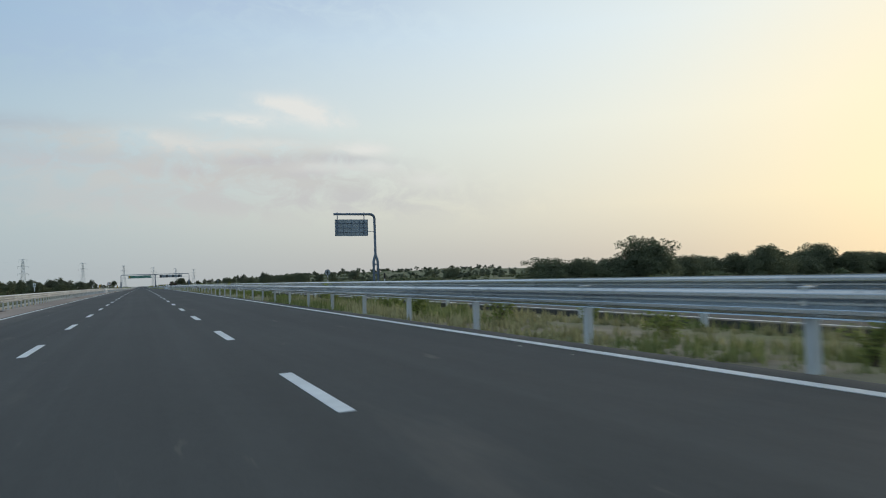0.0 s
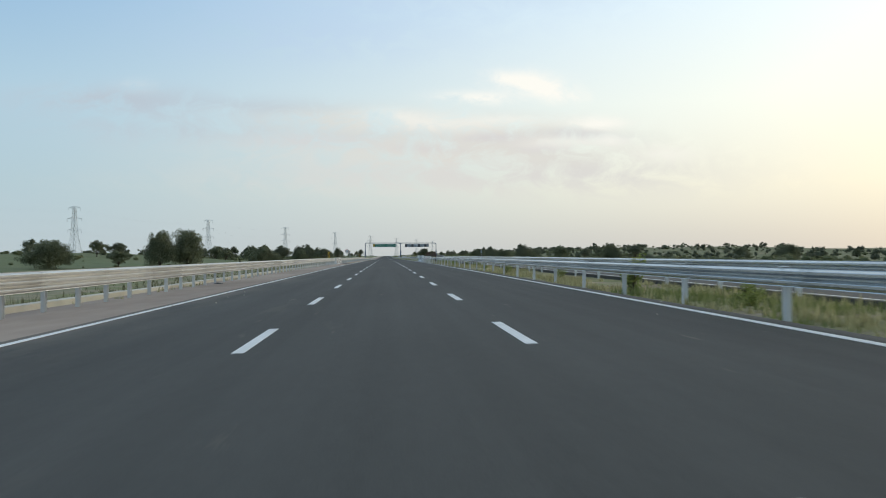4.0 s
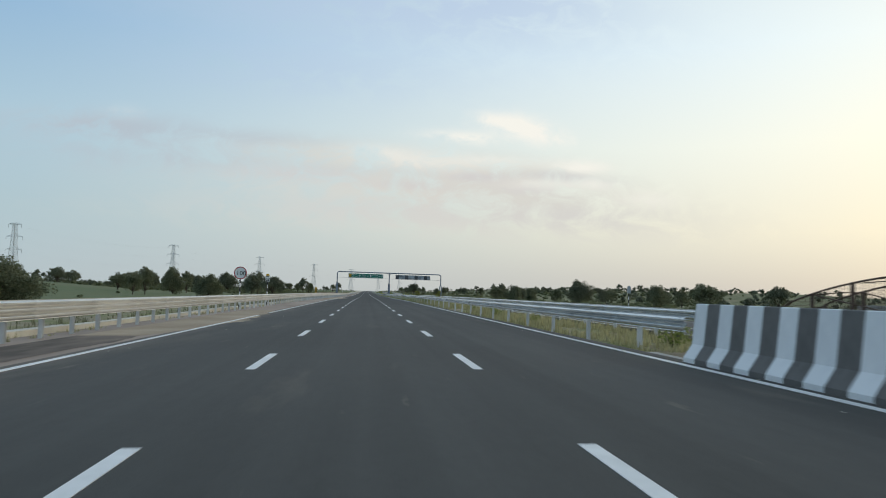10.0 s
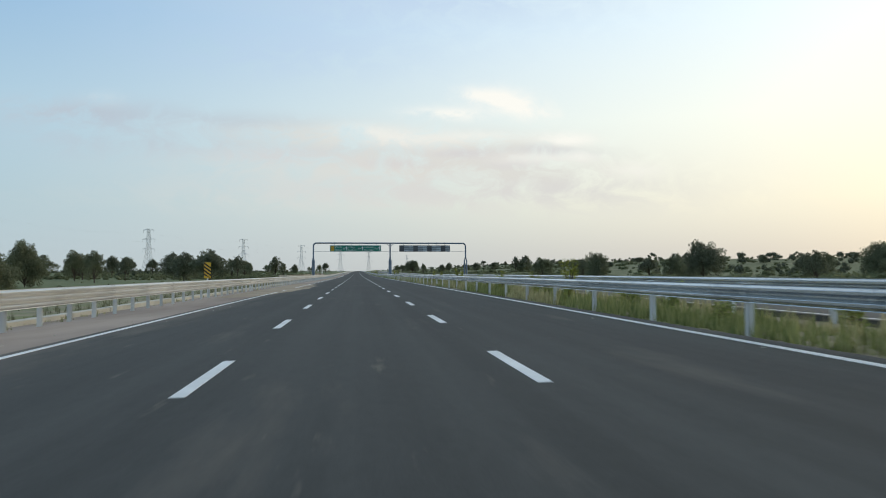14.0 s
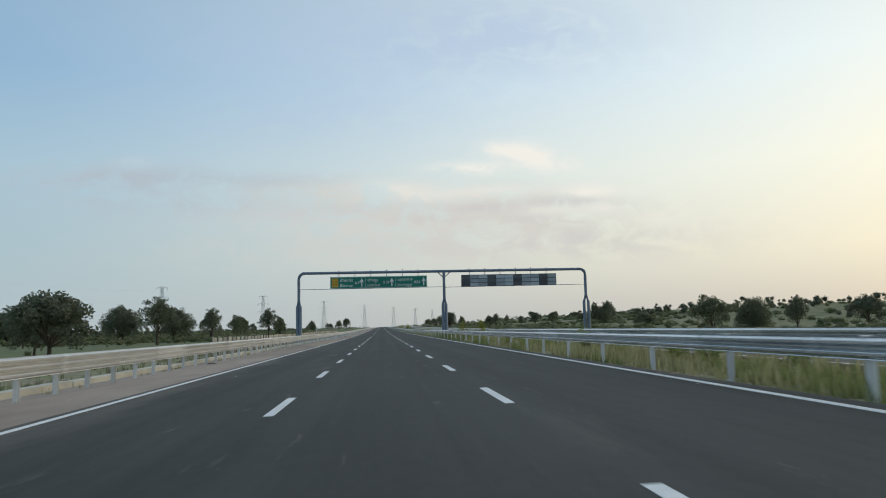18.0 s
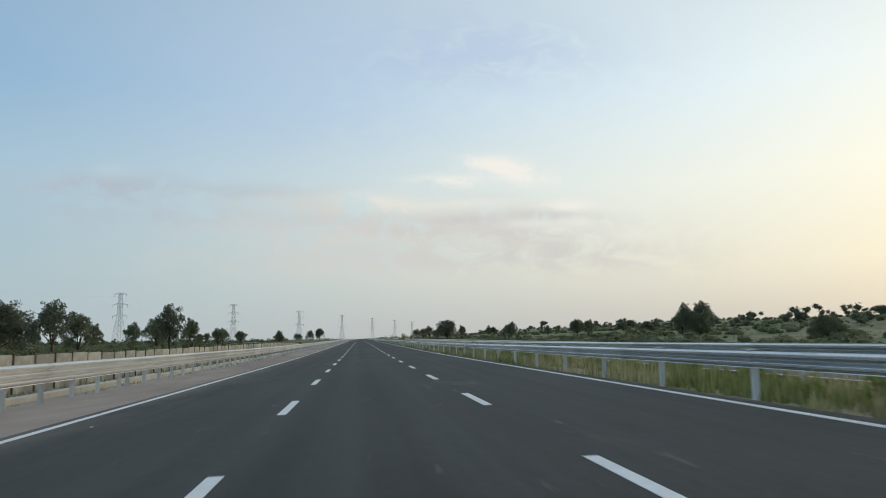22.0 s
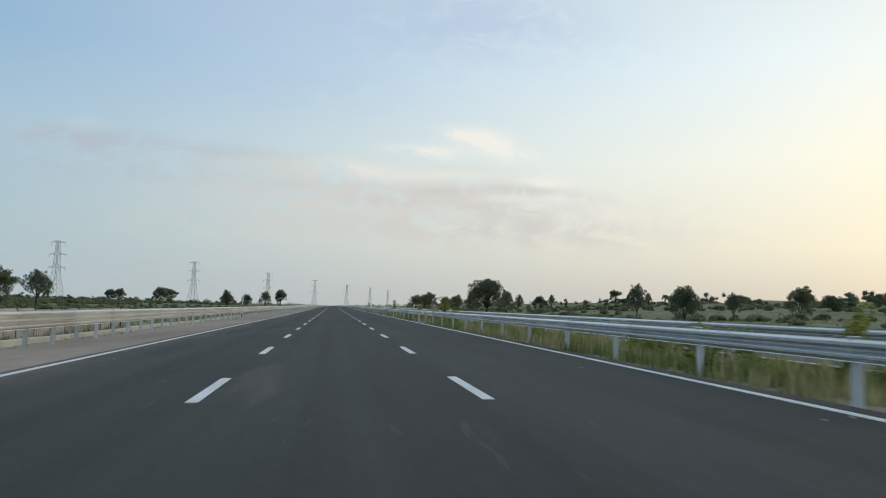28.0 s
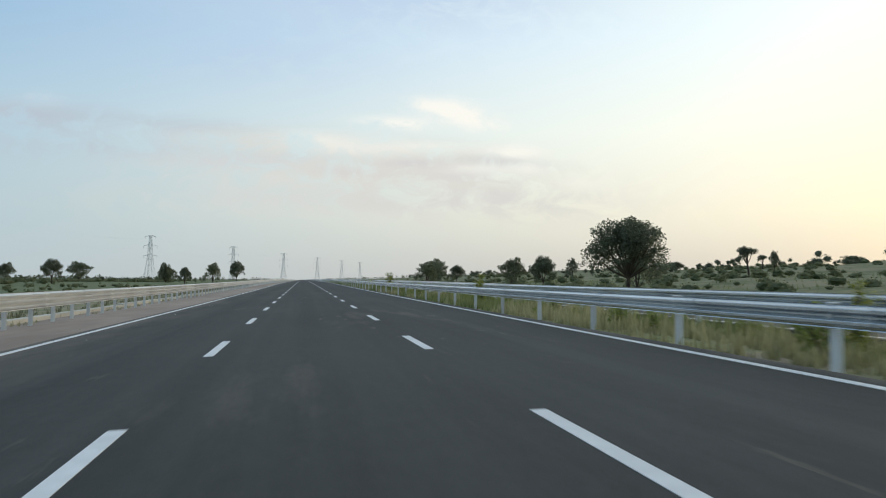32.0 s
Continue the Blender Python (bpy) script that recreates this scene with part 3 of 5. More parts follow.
strips("edge_line", [(-5.66, Y0, 234.0), (-5.66, 238.5, 333.0), (-5.66, 336.0, 339.5), (-5.66, 347.0, Y1)], paint, road, "white edge line, partly under drifted sand")
strips("edge_line", [(5.77, Y0, 579.0), (5.77, 579.5, Y1)], paint, road, "white edge line beside the median")
strips("edge_line", [(10.35, Y0, Y1), (21.7, Y0, Y1)], paint, opposite)
dash_l, dash_r = [mesh_from("lane_dash", *strip(x, 0.0, 3.0, 0.16, follow=False), paint) for x in (-1.875, 1.875)]
for k in range(-4, 106):
    part("lane_dash", dash_l, paint, road, at=on_grade(0, 9.0 * k, 0))
    part("lane_dash", dash_r, paint, road, at=on_grade(0, 9.0 * k - 0.08, 0))
far_dashes = strips("far_lane_dashes", [(x, 9.0 * k, 9.0 * k + 3, 0.16) for k in range(106, 300) for x in (-1.875, 1.875)], paint, road)
tagged(far_dashes, kind="stuff")
opp_dashes = strips("lane_dashes", [(x, 9.0 * k, 9.0 * k + 3, 0.16) for k in range(-4, 160) for x in (14.1, 17.9)], paint, opposite)
tagged(opp_dashes, kind="stuff")


def sand_patch(label, y0, y1, reach, seed, mat=None):
    """Thin sand blown over the edge of the road, with a ragged tongue-shaped border."""
    rng = random.Random(seed)
    n = 90
    vs, fs = [], []
    for i in range(n + 1):
        y = y0 + (y1 - y0) * i / n
        env = math.sin(math.pi * i / n) ** 0.7
        w = noise.noise(Vector((0, y * 0.25, seed))) * 0.8 + noise.noise(Vector((3, y * 1.3, seed))) * 0.5
        xr = -6.3 + max(0.0, env * (reach + w))
        for x, h in ((-8.0, 0.002), (-6.6, 0.003 * env + 0.002), ((xr - 6.4) / 2, 0.0035), (xr, 0.0015)):
            vs.append((x, y, road_z(x) + h + rise(y)))
    for i in range(n):
        for j in range(3):
            a = i * 4 + j
            fs.append((a, a + 1, a + 5, a + 4))
    ob = new("sand_drift", mesh_from("sand_drift", vs, fs, mat or sand, smooth=True))
    return tagged(ob, label, "sand", kind="stuff")


sand_patch("pale sand drifted over the edge line onto the asphalt", 322, 374, 2.1, 5)
sand_patch("thin sand on the edge of the asphalt", 216, 244, 1.0, 9)
sand_patch("thin sand beside the gantry foot", 440, 462, 0.7, 12)

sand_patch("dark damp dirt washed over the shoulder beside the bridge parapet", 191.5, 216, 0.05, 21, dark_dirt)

# concrete drain behind the outer barrier
drain = new("drain_kerb", join_boxes("drain_kerb", [(-10.0, y, -0.62 + rise(y), -9.62, y + 9.9, -0.14 + 0.02 * math.sin(y) + rise(y)) for y in np.arange(-40, 900, 10.0)], pale_concrete))
tagged(drain, "pale concrete drain kerb along the shoulder", "kerb", kind="structure")

# ---- crash barriers ----
def beam_front(waves, height, depth=0.083):
    """Front outline of a corrugated beam from its lower lip to its upper one; x is depth towards the traffic."""
    step = height / waves
    pts = [(0.020, 0.0), (0.016, 0.014)]
    for w in range(waves):
        b = w * step
        if w:
            pts.append((0.0, b + 0.07 * step))
        pts += [(depth * 0.93, b + 0.31 * step), (depth, b + 0.37 * step), (depth, b + 0.61 * step), (depth * 0.93, b + 0.67 * step)]
        if w < waves - 1:
            pts.append((0.0, b + 0.93 * step))
    return pts + [(0.016, height - 0.014), (0.020, height)]


def beam_profile(waves, height, sheet=0.006):
    """The closed outline of the beam's sheet."""
    front = beam_front(waves, height)
    return front + [(x - sheet, z) for x, z in reversed(front)]


PANEL = 4.0
w_beam = extrude_profile("w_beam", beam_profile(2, 0.312), PANEL + 0.0, steel)
thrie_beam = extrude_profile("thrie_beam", beam_profile(3, 0.50), PANEL + 0.0, dull_steel)
thrie_steel = extrude_profile("thrie_beam", beam_profile(3, 0.50), PANEL + 0.0, steel)


def post_mesh(name, height, mat, wide=0.15, deep=0.11):
    """A rolled C-section post that stands on z = 0."""
    t = 0.012
    prof = [(0, 0), (deep, 0), (deep, t), (t, t), (t, wide - t), (deep, wide - t), (deep, wide), (0, wide)]
    n = len(prof)
    vs = [(x - deep / 2, y - wide / 2, -0.3) for x, y in prof] + [(x - deep / 2, y - wide / 2, height) for x, y in prof]
    fs = [(i, (i + 1) % n, n + (i + 1) % n, n + i) for i in range(n)]
    fs += [(8, 9, 10, 11), (8, 11, 12, 15), (12, 13, 14, 15)]
    return mesh_from(name, vs, fs, mat)


post_right = post_mesh("post", 0.80, post_steel, 0.125, 0.09)
post_left = post_mesh("post", 1.02, post_steel, 0.13, 0.10)
bolt_block = bm_mesh("spacer", box(bmesh.new(), -0.07, -0.05, 0, 0.07, 0.05, 0.30, 0.01), steel)


def splice_mesh(name, waves, height, mat):
    """Overlap of two beams: a second sheet 3 mm proud, and domed bolt heads in the valleys."""
    front = beam_front(waves, height)
    bm = bmesh.new()
    rows = [[bm.verts.new((x + 0.004, y, z)) for x, z in front] for y in (-0.16, 0.16)]
    for i in range(len(front) - 1):
        bm.faces.new((rows[0][i], rows[0][i + 1], rows[1][i + 1], rows[1][i]))
    step = height / waves
    for w in range(waves):
        for y in (-0.11, 0.11):
            for dz, dx in ((0.17, 0.036), (0.80, 0.042)):
                bmesh.ops.create_cone(bm, cap_ends=True, segments=6, radius1=0.021, radius2=0.014, depth=0.02, matrix=Matrix.Translation((dx + 0.006, y, w * step + dz * step)) @ Matrix.Rotation(math.pi / 2, 4, "Y"))
    return bm_mesh(name, bm, mat)


splice_w = splice_mesh("splice_plate", 2, 0.312, steel)
splice_t = splice_mesh("splice_plate", 3, 0.50, dull_steel)


def barrier(label, x, y0, y1, face, beam, beam_z, beam_h, post, pitch, base_z, group, detail_to=950.0, phase=0.0, restarts=()):
    """A run of barrier: face is +1 when the beam's waves point to +x."""
    g = thing("crash_barrier", label, "guardrail", (x, y0, 0), group)
    flip = Matrix.Diagonal((face, 1, 1, 1))
    y, far = y0, []
    while y < y1 - 0.1:
        m = on_grade(0.09 * face, y, beam_z)
        m.translation.y -= y0
        m = m @ flip
        if y < detail_to:
            rail = part("rail", beam, None, g, at=m @ Matrix.Diagonal((1, min(PANEL, y1 - y) / PANEL, 1, 1)))
            if y < 740 and x < 9:
                part("splice_plate", splice_w if beam_h < 0.45 else splice_t, None, rail)
        y += PANEL
    made = 0
    y = y0 + phase
    while y < y1:
        if y < detail_to and made < 300:
            part("post", post, None, g, at=(0.005 * face, y - y0, base_z + rise(y)))
            if y < 740 and beam is w_beam and x < 9:
                part("spacer", bolt_block, None, g, at=(0.05 * face, y - y0, beam_z + 0.03 + rise(y)))
            made += 1
        else:
            far.append((-0.06 * face - 0.05, y - y0 - 0.07, base_z - 0.3 + rise(y), -0.06 * face + 0.05, y - y0 + 0.07, beam_z + beam_h * 0.9 + rise(y)))
        nxt = y + pitch
        for at in restarts:
            if y < at <= nxt + 0.6:
                nxt = at
        y = nxt
    if far:
        ob = part("far_posts", join_boxes("far_posts", far, beam.materials[0]), None, g)
        tagged(ob, kind="stuff")
    a = y0 + math.ceil(max(0.0, detail_to - y0) / PANEL) * PANEL
    while a < y1 - 0.1:
        ln = 40.0 if a < 1000 else y1 - a
        ln = min(ln, y1 - a)
        m = on_grade(0.09 * face, a, beam_z)
        m.translation.y -= y0
        part("rail", extrude_profile("far_rail", beam_profile(2 if beam_h < 0.45 else 3, beam_h), ln, beam.materials[0]), None, g, at=m @ flip)
        a += ln
    return g


FAR = 2600.0
zr, zl = road_z(6.45), road_z(-8.5) - 0.08
barrier("galvanised steel barrier with a two-wave beam beside the median", 6.50, -37.8, 171.4, -1, w_beam, zr + 0.52, 0.312, post_right, 4.0, zr, "crash barriers", phase=0.75)
barrier("galvanised steel barrier with a two-wave beam beside the median", 6.50, 209.0, FAR, -1, w_beam, zr + 0.525, 0.312, post_right, 4.0, zr, "crash barriers", phase=2.6, restarts=(272.0, 319.9, 399.3, 466.8, 578.5, 602.0, 613.6))
approach = barrier("galvanised three-wave barrier before the bridge parapet", 6.46, 173.4, 190.4, -1, thrie_steel, zr + 0.46, 0.50, post_right, 1.9, zr, "crash barriers", phase=0.6)
for y in np.arange(188.6, 192.3, 0.62):
    part("post", post_right, None, approach, at=(-0.005, float(y) - 173.4, zr + rise(float(y))))
barrier("weathered steel barrier with a three-wave beam on the shoulder", -8.45, -38.0, 192.4, 1, thrie_beam, zl + 0.61, 0.50, post_left, 2.0, zl, "crash barriers", phase=0.3)
barrier("weathered steel barrier with a three-wave beam on the shoulder", -8.45, 206.2, FAR, 1, thrie_beam, zl + 0.60, 0.50, post_left, 2.0, zl, "crash barriers", phase=0.6, restarts=(340.0, 480.85, 641.3))


def transition_panel(x, y0, y1, face):
    """A bent sheet that widens from the two-wave beam to the three-wave beam."""
    wide = beam_front(3, 0.50)
    narrow = beam_front(2, 0.312)
    n = len(wide)
    small = []
    for i in range(n):
        f = i / (n - 1) * (len(narrow) - 1)
        k = min(int(f), len(narrow) - 2)
        small.append(tuple(narrow[k][j] + (narrow[k + 1][j] - narrow[k][j]) * (f - k) for j in (0, 1)))
    bm = bmesh.new()
    rings = []
    for y, prof, z in ((y0, small, 0.52), (y1, wide, 0.46)):
        ring = [bm.verts.new((px * face, y - y0, pz + z)) for px, pz in prof]
        ring += [bm.verts.new(((px - 0.006) * face, y - y0, pz + z)) for px, pz in reversed(prof)]
        rings.append(ring)
    m = len(rings[0])
    for i in range(m):
        bm.faces.new((rings[0][i], rings[0][(i + 1) % m], rings[1][(i + 1) % m], rings[1][i]))
    bmesh.ops.recalc_face_normals(bm, faces=bm.faces)
    ob = new("transition_panel", bm_mesh("transition_panel", bm, steel))
    ob.matrix_basis = Matrix.Translation((x + 0.09 * face - 0.004, y0, zr + rise(y0)))
    return tagged(ob, "galvanised tapered panel joining two-wave and three-wave beams", "guardrail")


transition_panel(6.48, 171.4, 173.4, -1)


def end_shoe():
    """The last length of beam: it swings out and is bolted flat to the face of the parapet."""
    prof = beam_profile(3, 0.50)
    bm = bmesh.new()
    rings = []
    for y, x, flat in ((190.4, 6.37, 1.0), (191.6, 6.33, 1.0), (192.7, 6.215, 0.9), (193.15, 6.185, 0.35), (193.4, 6.18, 0.15)):
        rings.append([bm.verts.new((x - px * flat, y - 190.4, pz)) for px, pz in prof])
    m = len(prof)
    for a, b in zip(rings, rings[1:]):
        for i in range(m):
            bm.faces.new((a[i], a[(i + 1) % m], b[(i + 1) % m], b[i]))
    bm.faces.new(rings[-1])
    bmesh.ops.recalc_face_normals(bm, faces=bm.faces)
    shoe = part("end_shoe", bm, steel, approach, "flattened end of the beam bolted to the parapet", at=(-6.46, 17.0, zr + 0.46 + rise(190.4)))
    for k, z in enumerate((0.09, 0.25, 0.41)):
        part("bolt", tube(bmesh.new(), [(6.16, 2.85, z), (6.14, 2.85, z)], [0.024, 0.02], 6), steel, shoe)


end_shoe()
zo = road_z(9.9)
barrier("galvanised barrier on the far edge of the median", 9.72, -38.0, 192.0, -1, w_beam, zo + 0.51, 0.312, post_right, 4.0, zo, "crash barriers", phase=2.0)
barrier("galvanised barrier on the far edge of the median", 9.72, 208.4, FAR, -1, w_beam, zo + 0.51, 0.312, post_right, 4.0, zo, "crash barriers", phase=2.0)
zf = road_z(24.0)
barrier("steel barrier beyond the opposite carriageway", 24.1, -38.0, 190.6, -1, thrie_beam, zf + 0.36, 0.50, post_right, 2.0, zf, "crash barriers", detail_to=-30)
barrier("steel barrier beyond the opposite carriageway", 24.1, 205.8, FAR, -1, thrie_beam, zf + 0.36, 0.50, post_right, 2.0, zf, "crash barriers", detail_to=-30)


# ---- bridge ----
def parapet(label, x, y0, y1, face, base, height, stripes=True, period=1.02):
    """A sloped-face concrete parapet, painted in upright black and white stripes."""
    g = thing("bridge_parapet", label, "parapet", (x, y0, base + rise(200)), "bridge parapets")
    prof = [(0.0, 0.0), (0.0, 0.075), (-0.17, 0.33), (-0.25, height - 0.015), (-0.265, height), (-0.45, height), (-0.45, -0.5), (0.0, -0.5)]
    prof = [(px * face, pz) for px, pz in prof] if face < 0 else prof
    n = max(1, round((y1 - y0) / (period / 2)))
    seg = (y1 - y0) / n
    meshes = [extrude_profile("stripe", prof, seg, mt) for mt in ((white_stripe, black_stripe) if stripes else (concrete, concrete))]
    for i in range(n):
        part("stripe", meshes[i % 2], None, g, at=(0, i * seg, 0))
    bm = bmesh.new()
    cap = box(bm, -0.44 if face > 0 else 0.19, -0.10, -0.5, -0.19 if face > 0 else 0.44, -0.004, height * 0.5, 0.02)
    part("end_block", cap, white_stripe if stripes else concrete, g, "low end block")
    return g


parapet("bridge parapet in black and white upright stripes", -7.95, 192.7, 206.2, 1, road_z(-7.95) - 0.02, 1.10, period=1.0)
parapet("bridge parapet in black and white upright stripes beside the median", 6.02, 192.565, 208.16, -1, road_z(6.0), 1.10, period=0.945)
parapet("plain concrete parapet of the neighbouring bridge", 10.05, 192.2, 208.2, 1, road_z(10.0), 1.08, stripes=False)
parapet("black and white parapet beyond the opposite carriageway", 23.7, 190.8, 205.6, -1, road_z(23.7), 1.10)


def gap_canopy():
    """Rusty arched trusses with wire mesh over the gap between the two bridges."""
    g = thing("arched_steel_frame", "rusty arched steel trusses with wire mesh between two bridges", "steel frame", (0, 193.6, rise(200)))
    z0, L = 1.08, 14.6
    ARCS = ((-1.6, 8.0, 0.74), (3.0, 11.0, 0.66), (6.2, 14.0, 0.60))

    def crest(y):
        return 0.10 + max(hh * math.sin(math.pi * min(1.0, max(0.0, (y - ya) / (yb - ya)))) ** 0.75 for ya, yb, hh in ARCS)

    for x, ph in ((7.60, 0.0), (8.55, 0.35)):
        side = part("arched_truss", tube(bmesh.new(), [(x, y, z0 + 0.06) for y in np.linspace(0, L, 6)], [0.035] * 6, 6), rust, g)
        for ya, yb, hh in ARCS:
            pts = [(x, ya + ph + q * (yb - ya), z0 + 0.10 + hh * math.sin(math.pi * q) ** 0.75) for q in np.linspace(0, 1, 19)]
            part("top_chord", tube(bmesh.new(), pts, [0.017] * 19, 6), rust, side)
        for k in range(14):
            y = 0.5 + k * 1.04
            part("upright", box(bmesh.new(), x - 0.025, y - 0.03, z0 - 0.6, x + 0.025, y + 0.03, z0 + crest(y - ph), 0.006), rust, side)
        for k in range(0, 13, 2):
            y = 0.5 + k * 1.04
            part("brace", tube(bmesh.new(), [(x, y, z0 + 0.10), (x, y + 2.0, z0 + 0.9 * crest(y + 2.0 - ph))], [0.011, 0.011], 5), rust, side)
        rows = []
        for k in range(int(L / 0.07)):
            y = 0.1 + 0.07 * k
            rows.append((x + 0.028, y, z0 + 0.04, x + 0.033, y + 0.004, z0 + crest(y - ph)))
        for j in range(9):
            h = 0.12 + 0.075 * j
            ys = [y for y in np.arange(0.1, L - 0.2, 0.2) if crest(y - ph) > h]
            rows += [(x + 0.030, float(y), z0 + h, x + 0.034, float(y) + 0.2, z0 + h + 0.003) for y in ys]
        part("wire_mesh", join_boxes("wire_mesh", rows, rust), None, side, "fine rusty wire mesh")
    for k in range(12):
        y = 0.9 + k * 1.2
        h = crest(y)
        part("purlin", tube(bmesh.new(), [(7.60, y, z0 + h - 0.03), (8.08, y, z0 + h + 0.02), (8.55, y, z0 + crest(y - 0.35) - 0.03)], [0.009] * 3, 5), rust, g)
    for x in (7.60, 8.55):
        for y in (0.7, L - 0.7):
            part("foot", box(bmesh.new(), x - 0.1, y - 0.1, -2.7, x + 0.1, y + 0.1, z0, 0.01), rust, g)
    return g


gap_canopy()
# deck edges either side of the gap
deck_edge = new("deck_edge", join_boxes("deck_edge", [(6.225, 190, -2.7, 6.46, 210.5, 0.13 + rise(200)), (9.62, 190, -2.7, 9.945, 210.5, 0.2 + rise(200))], concrete))
tagged(deck_edge, "raw concrete edge beams of the two bridge decks", "bridge deck", kind="structure")


# ---- sign gantries ----
def flat_text(name, text, size, at, mat, parent, depth=0.004, width=None):
    """Raised lettering on a board that faces -y, left edge and baseline at the given place."""
    cu = bpy.data.curves.new(name, "FONT")
    cu.body, cu.size, cu.extrude = text, size, depth
    tmp = bpy.data.objects.new(name, cu)
    scene.collection.objects.link(tmp)
    dg = bpy.context.evaluated_depsgraph_get()
    me = bpy.data.meshes.new_from_object(tmp.evaluated_get(dg))
    bpy.data.objects.remove(tmp)
    bpy.data.curves.remove(cu)
    me.materials.clear()
    me.materials.append(mat)
    sx = 1.0
    if width and len(me.vertices):
        xs = [vt.co.x for vt in me.vertices]
        sx = width / max(0.01, max(xs) - min(xs))
    ob = part(name, me, mat, parent, at=pose(*at, 90, 0, 0) @ Matrix.Diagonal((sx, 1, 1, 1)))
    return ob


def plate(name, x0, z0, x1, z1, y, thick, mat, parent, label="", bevel=0.01):
    return part(name, box(bmesh.new(), x0, y - thick, z0, x1, y, z1, bevel), mat, parent, label)


def poly_plate(name, pts, y, thick, mat, parent, label=""):
    """A flat cut-out in the xz plane that faces -y."""
    n = len(pts)
    vs = [(x, y - thick, z) for x, z in pts] + [(x, y, z) for x, z in pts]
    fs = [tuple(range(n)), tuple(range(2 * n - 1, n - 1, -1))] + [(i, n + i, n + (i + 1) % n, (i + 1) % n) for i in range(n)]
    me = mesh_from(name, vs, fs, mat)
    bm = bmesh.new()
    bm.from_mesh(me)
    bmesh.ops.recalc_face_normals(bm, faces=bm.faces)
    bm.to_mesh(me)
    bm.free()
    return part(name, me, mat, parent, label)


def forked_post(x, y, z0, fork, top, parent, along_y=True, spread=0.20):
    """A round pole that splits into two legs below the fork."""
    for s in (-1, 1):
        bm = bmesh.new()
        d = (spread * s, -0.06 * s) if along_y else (0.27 * s, 0.0)
        w = 0.195 if along_y else 0.17
        tube(bm, [(x + d[0], y + d[1], z0), (x + d[0], y + d[1], fork - 0.70), (x + d[0] * 0.15, y + d[1] * 0.15, fork + 0.15)], [w, w, w - 0.02], 14)
        part("leg", bm, slate, parent)
    for z in (z0 + 1.0, z0 + 2.2, z0 + 3.3):
        part("batten", box(bmesh.new(), x - 0.05, y - 0.24, z - 0.09, x + 0.05, y + 0.24, z + 0.09, 0.01) if along_y else
             box(bmesh.new(), x - 0.24, y - 0.05, z - 0.09, x + 0.24, y + 0.05, z + 0.09, 0.01), slate, parent)
    part("base_plate", box(bmesh.new(), x - 0.45, y - 0.5, z0 - 0.05, x + 0.45, y + 0.5, z0 + 0.04, 0.01), slate, parent)


def arrow_pts(x, z, h, w):
    return [(x - w * 0.13, z), (x + w * 0.13, z), (x + w * 0.13, z + h * 0.52), (x + w * 0.5, z + h * 0.52), (x + w * 0.5, z + h * 0.56), (x, z + h), (x - w * 0.5, z + h * 0.56), (x - w * 0.5, z + h * 0.52), (x - w * 0.13, z + h * 0.52)]


